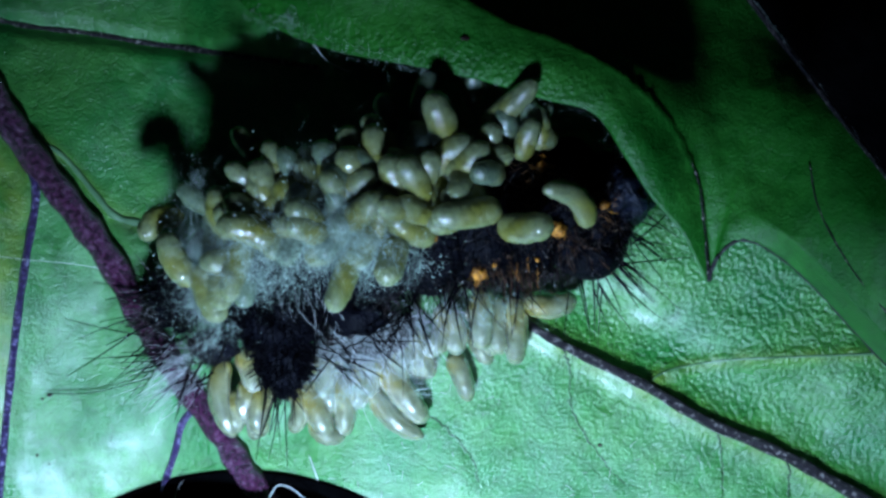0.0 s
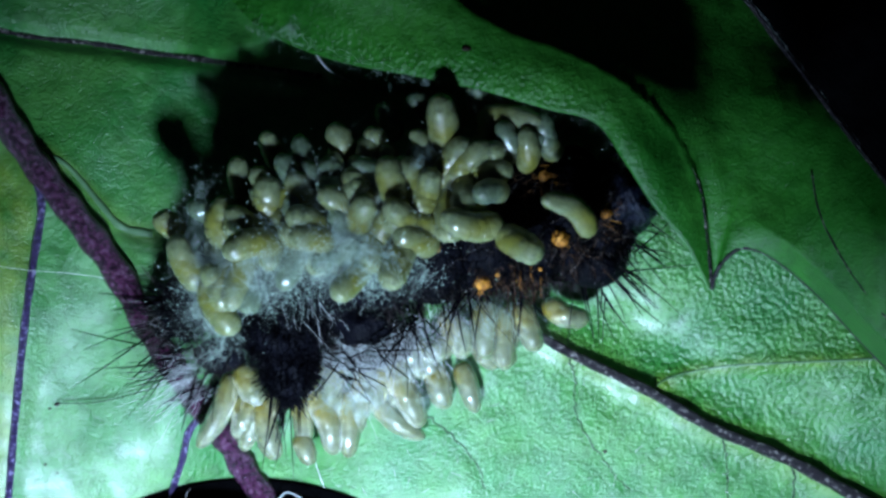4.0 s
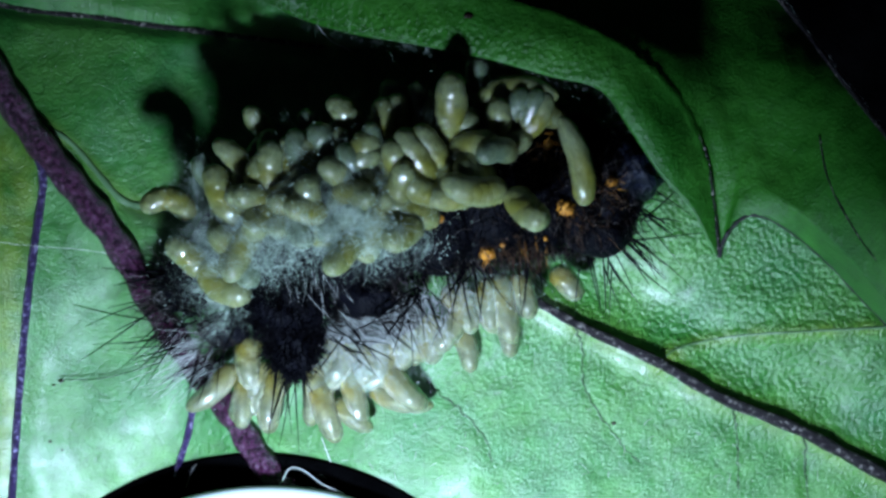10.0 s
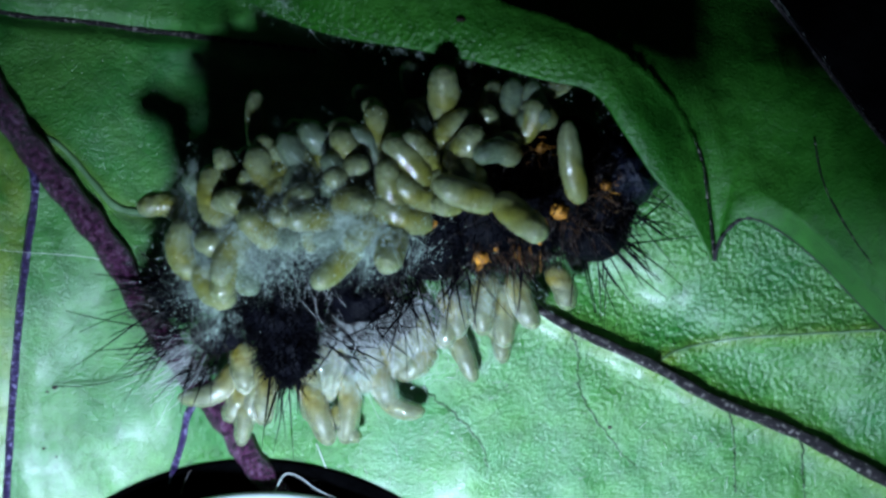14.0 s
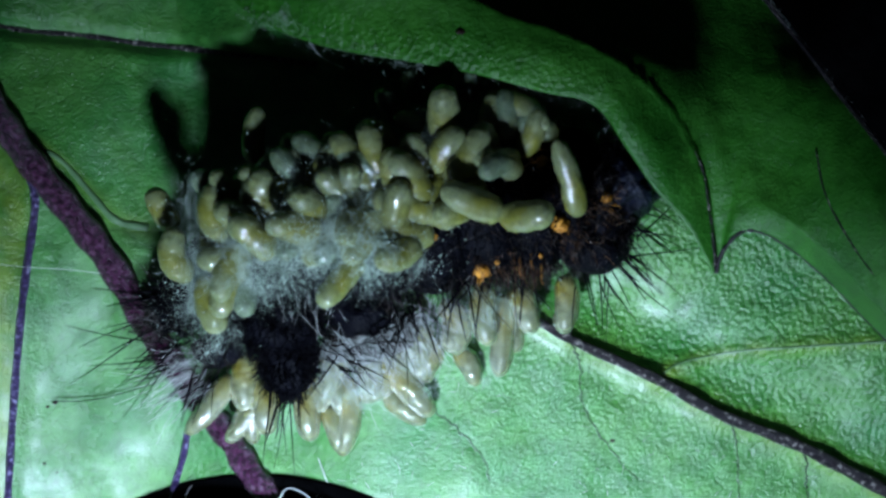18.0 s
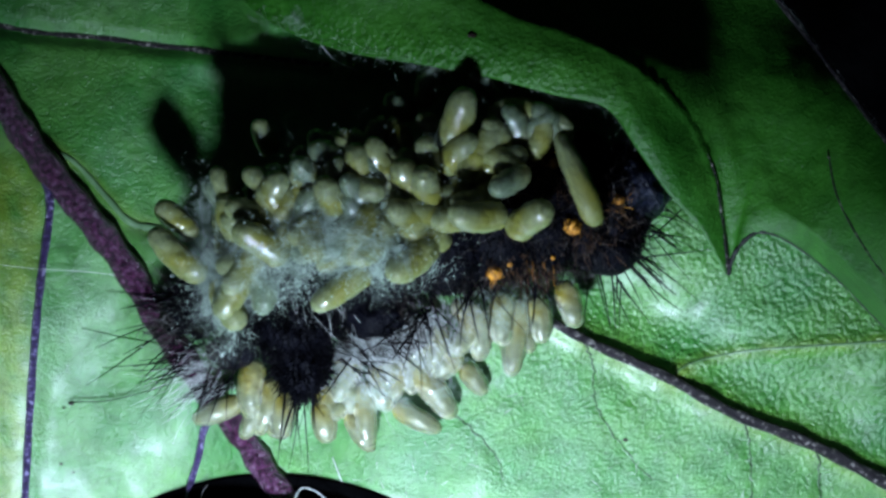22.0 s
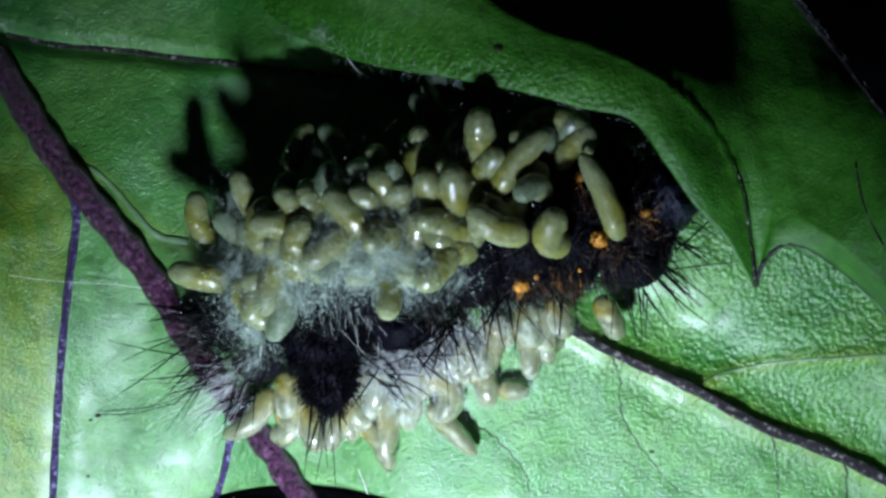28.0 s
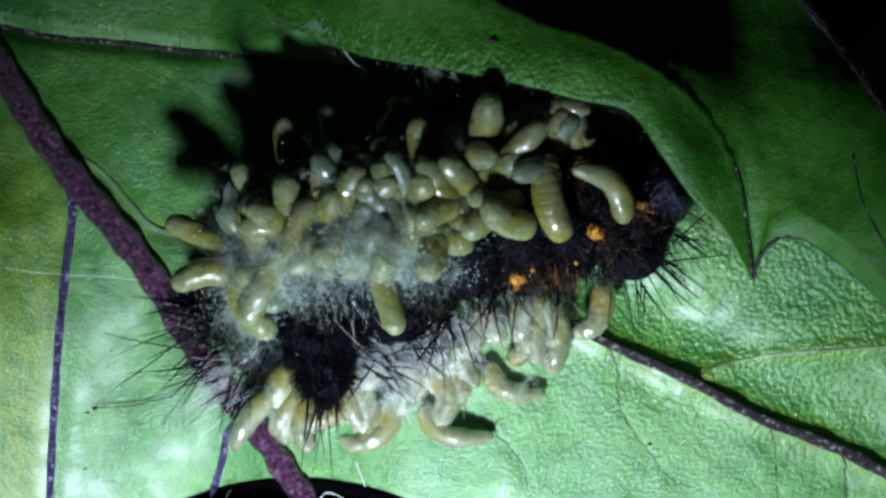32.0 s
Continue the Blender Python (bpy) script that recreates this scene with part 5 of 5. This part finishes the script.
for x, y, r in ((97, 692, 5), (84, 700, 3), (78, 800, 3), (100, 815, 2), (1078, 762, 4)):
    ob = knob("dirt_speck", x, y, float(blade_height(x, y)) + 2, r, r * 0.6, r * 0.5, BROWN_SKIN, None, x, 0.5)
    tagged(ob, "tiny dark speck of dirt on the leaf", "speck", "specks on the leaf")
ob = knob("brown_spot", 815, 42, float(on_lobe([815], [42])[0]) + 1, 8, 4, 1.5, BROWN_SKIN, leaf, 3, 0.5, label="brown blemish on the lobe")
verts, faces = [], []
rnd = random.Random(31)
for _ in range(300):
    u = rnd.random()
    x, y = 430 + 320 * u + rnd.gauss(0, 5), 5 + 95 * u ** 0.8 + rnd.gauss(0, 8)
    if rnd.random() < 0.35:
        x, y = 505 + rnd.gauss(0, 9), 18 + rnd.gauss(0, 9)
    fibre(verts, faces, (x, y, float(on_lobe([x], [y])[0]) + 2), [rnd.gauss(0, 1), rnd.gauss(0, 1), abs(rnd.gauss(0, 0.5))], rnd.uniform(6, 20), 0.22, Vector([rnd.gauss(0, 0.8) for _ in range(3)]), 3)
tagged(link("web_fluff", verts, faces, SILK), "wisps of pale web along the fold of the leaf", "web", kind="stuff")
verts, faces = [], []
edge = smooth_line(NEAR[3:9], 300)
for _ in range(110):
    p = edge[rnd.randrange(300)] + [rnd.gauss(0, 5), rnd.gauss(-2, 5), 3]
    fibre(verts, faces, p, [rnd.gauss(0, 0.6), 0.7 + rnd.gauss(0, 0.5), 0.2], rnd.uniform(3, 12), 0.2, Vector([rnd.gauss(0, 0.3) for _ in range(3)]), 2)
edge = smooth_line(edge_far, 400)
for _ in range(500):
    p = edge[rnd.randrange(400)]
    fibre(verts, faces, p, [0.7 + rnd.gauss(0, 0.5), -0.6 + rnd.gauss(0, 0.5), 0.4], rnd.uniform(4, 12), 0.5, Vector([rnd.gauss(0, 0.3) for _ in range(3)]), 3)
tagged(link("rim_hair", verts, faces, WHITE_HAIR, leaf, "short pale hairs along the rim"), kind="stuff")

verts, faces = [], []
for _ in range(70):
    x, y = rnd.uniform(560, 1450), rnd.uniform(640, 870)
    if y < 700 + 0.3 * (x - 1100) + 40:
        continue
    fibre(verts, faces, (x, y, float(blade_height(x, y)) + 1), [rnd.gauss(0, 1), rnd.gauss(0, 1), 0.4], rnd.uniform(8, 26), 0.4, Vector([rnd.gauss(0, 0.3) for _ in range(3)]), 3)
tagged(link("leaf_hair", verts, faces, WHITE_HAIR, leaf, "sparse short pale hairs of the leaf"), kind="stuff")


def placed(rows, t):
    """Tail, middle and head at a time, eased from row to row."""
    k = max(i for i, r in enumerate(rows) if r[0] <= t or i == 0)
    a, b = rows[k], rows[min(k + 1, len(rows) - 1)]
    q = 0.0 if b[0] == a[0] else min(max((t - a[0]) / (b[0] - a[0]), 0.0), 1.0)
    q = q * q * (3 - 2 * q)
    return [u + (v - u) * q for u, v in zip(a[1:], b[1:])]


LEVEL_X, LEVEL_Y = np.meshgrid(np.arange(100, 1200, 10.0), np.arange(0, 900, 10.0))
LEVEL = blade_height(LEVEL_X, LEVEL_Y)


def resting(on_back, x, y):
    """Height of what a grub lies on: the back, or the flank that slopes down to the leaf."""
    leaf_h = float(LEVEL[min(max(int(y / 10), 0), 89), min(max(int((x - 100) / 10), 0), 109)])
    if on_back:
        d = np.hypot(body_line[:, 0] - x, body_line[:, 1] - y) - 0.8 * body_r
        k = int(np.argmin(d))
        r, d = float(body_r[k]), float(d[k]) + 0.8 * float(body_r[k])
        hill = math.sqrt(r * r - d * d) if d < 0.8 * r else 0.6 * r - (0.72 if y < float(body_line[k, 1]) else 0.55) * (d - 0.8 * r)
        return max(float(body_line[k, 2]) + hill + (15 if x > 480 else 15 - 0.25 * (480 - x)) + (28 if x > 800 and y < 290 else 0) * min((x - 800) / 60, 1.0) * min((290 - y) / 60, 1.0), leaf_h)
    past = y - float(np.interp(x, body_line[:, 0], body_line[:, 1] + body_r))
    return max(leaf_h, (115 + leaf_h) * math.exp(-max(past, 0.0) / 38) - 0.2 * leaf_h)


def motions():
    """Every grub writhes: its rings follow the line from its tail to its head."""
    times = [0.5 * i for i in range(65)]
    for parts, base, width, length, on_back, rows, sink, sway, n in LARVAE:
        rnd = random.Random(500 + n)
        waves = [(rnd.uniform(0.12, 0.5), rnd.uniform(0, 6.283), rnd.uniform(0, 6.283)) for _ in range(3)]
        keys = [[] for _ in parts]
        ups = [Vector((0, 0, 1))] * PIECES
        for t in times:
            bx, by, mx, my, tx, ty = placed(rows, t)
            wx = sway * sum(math.sin(6.283 * f * t + p) for f, p, q in waves)
            wy = sway * sum(math.sin(6.283 * f * t + q) for f, p, q in waves)
            mx, my, tx, ty = mx + wx * 0.4, my + wy * 0.4, tx + wx, ty + wy
            flat = line_length((bx, by), (mx, my), (tx, ty))
            lift = min(math.sqrt(max(0.0, length * length - flat * flat)), 0.75 * length) * (0.22 + 0.28 * min(max((bx - 400) / 150, 0.0), 1.0) if on_back else 0.05)
            hb = resting(on_back, bx, by) + width * 0.25 - sink
            hm = max(hb + lift * 0.5, resting(on_back, mx, my) + width * 0.45 - sink)
            ht = max(hb + lift, resting(on_back, tx, ty) + width * 0.42 - sink)
            b, m, e = (at(*p) - base for p in ((bx, by, hb), (mx, my, hm), (tx, ty, ht)))
            c = m * 2 - (b + e) / 2
            b, e = b + (b - c).normalized() * (0.12 * width * U), e + (e - c).normalized() * (0.18 * width * U)
            line = [b * (1 - q) ** 2 + c * (2 * q * (1 - q)) + e * (q * q) for q in (j / 24 for j in range(25))]
            run = [0.0]
            for p, q in zip(line, line[1:]):
                run.append(run[-1] + (q - p).length)
            for k in range(PIECES):
                want = run[-1] * (k + 0.5) / PIECES
                j = max(i for i in range(24) if run[i] <= want)
                q = (want - run[j]) / max(run[j + 1] - run[j], 1e-9)
                way = (line[min(j + 2, 24)] - line[max(j - 1, 0)]).normalized()
                up = ups[k] - way * ups[k].dot(way)
                up = up.normalized() if up.length > 0.1 else way.orthogonal().normalized()
                ups[k] = up
                turn = Matrix((way, up.cross(way), up)).transposed().to_4x4()
                turn.translation = line[j].lerp(line[j + 1], q)
                keys[k].append((t, turn))
        for p, r in zip(parts, keys):
            walk(p, r)


motions()
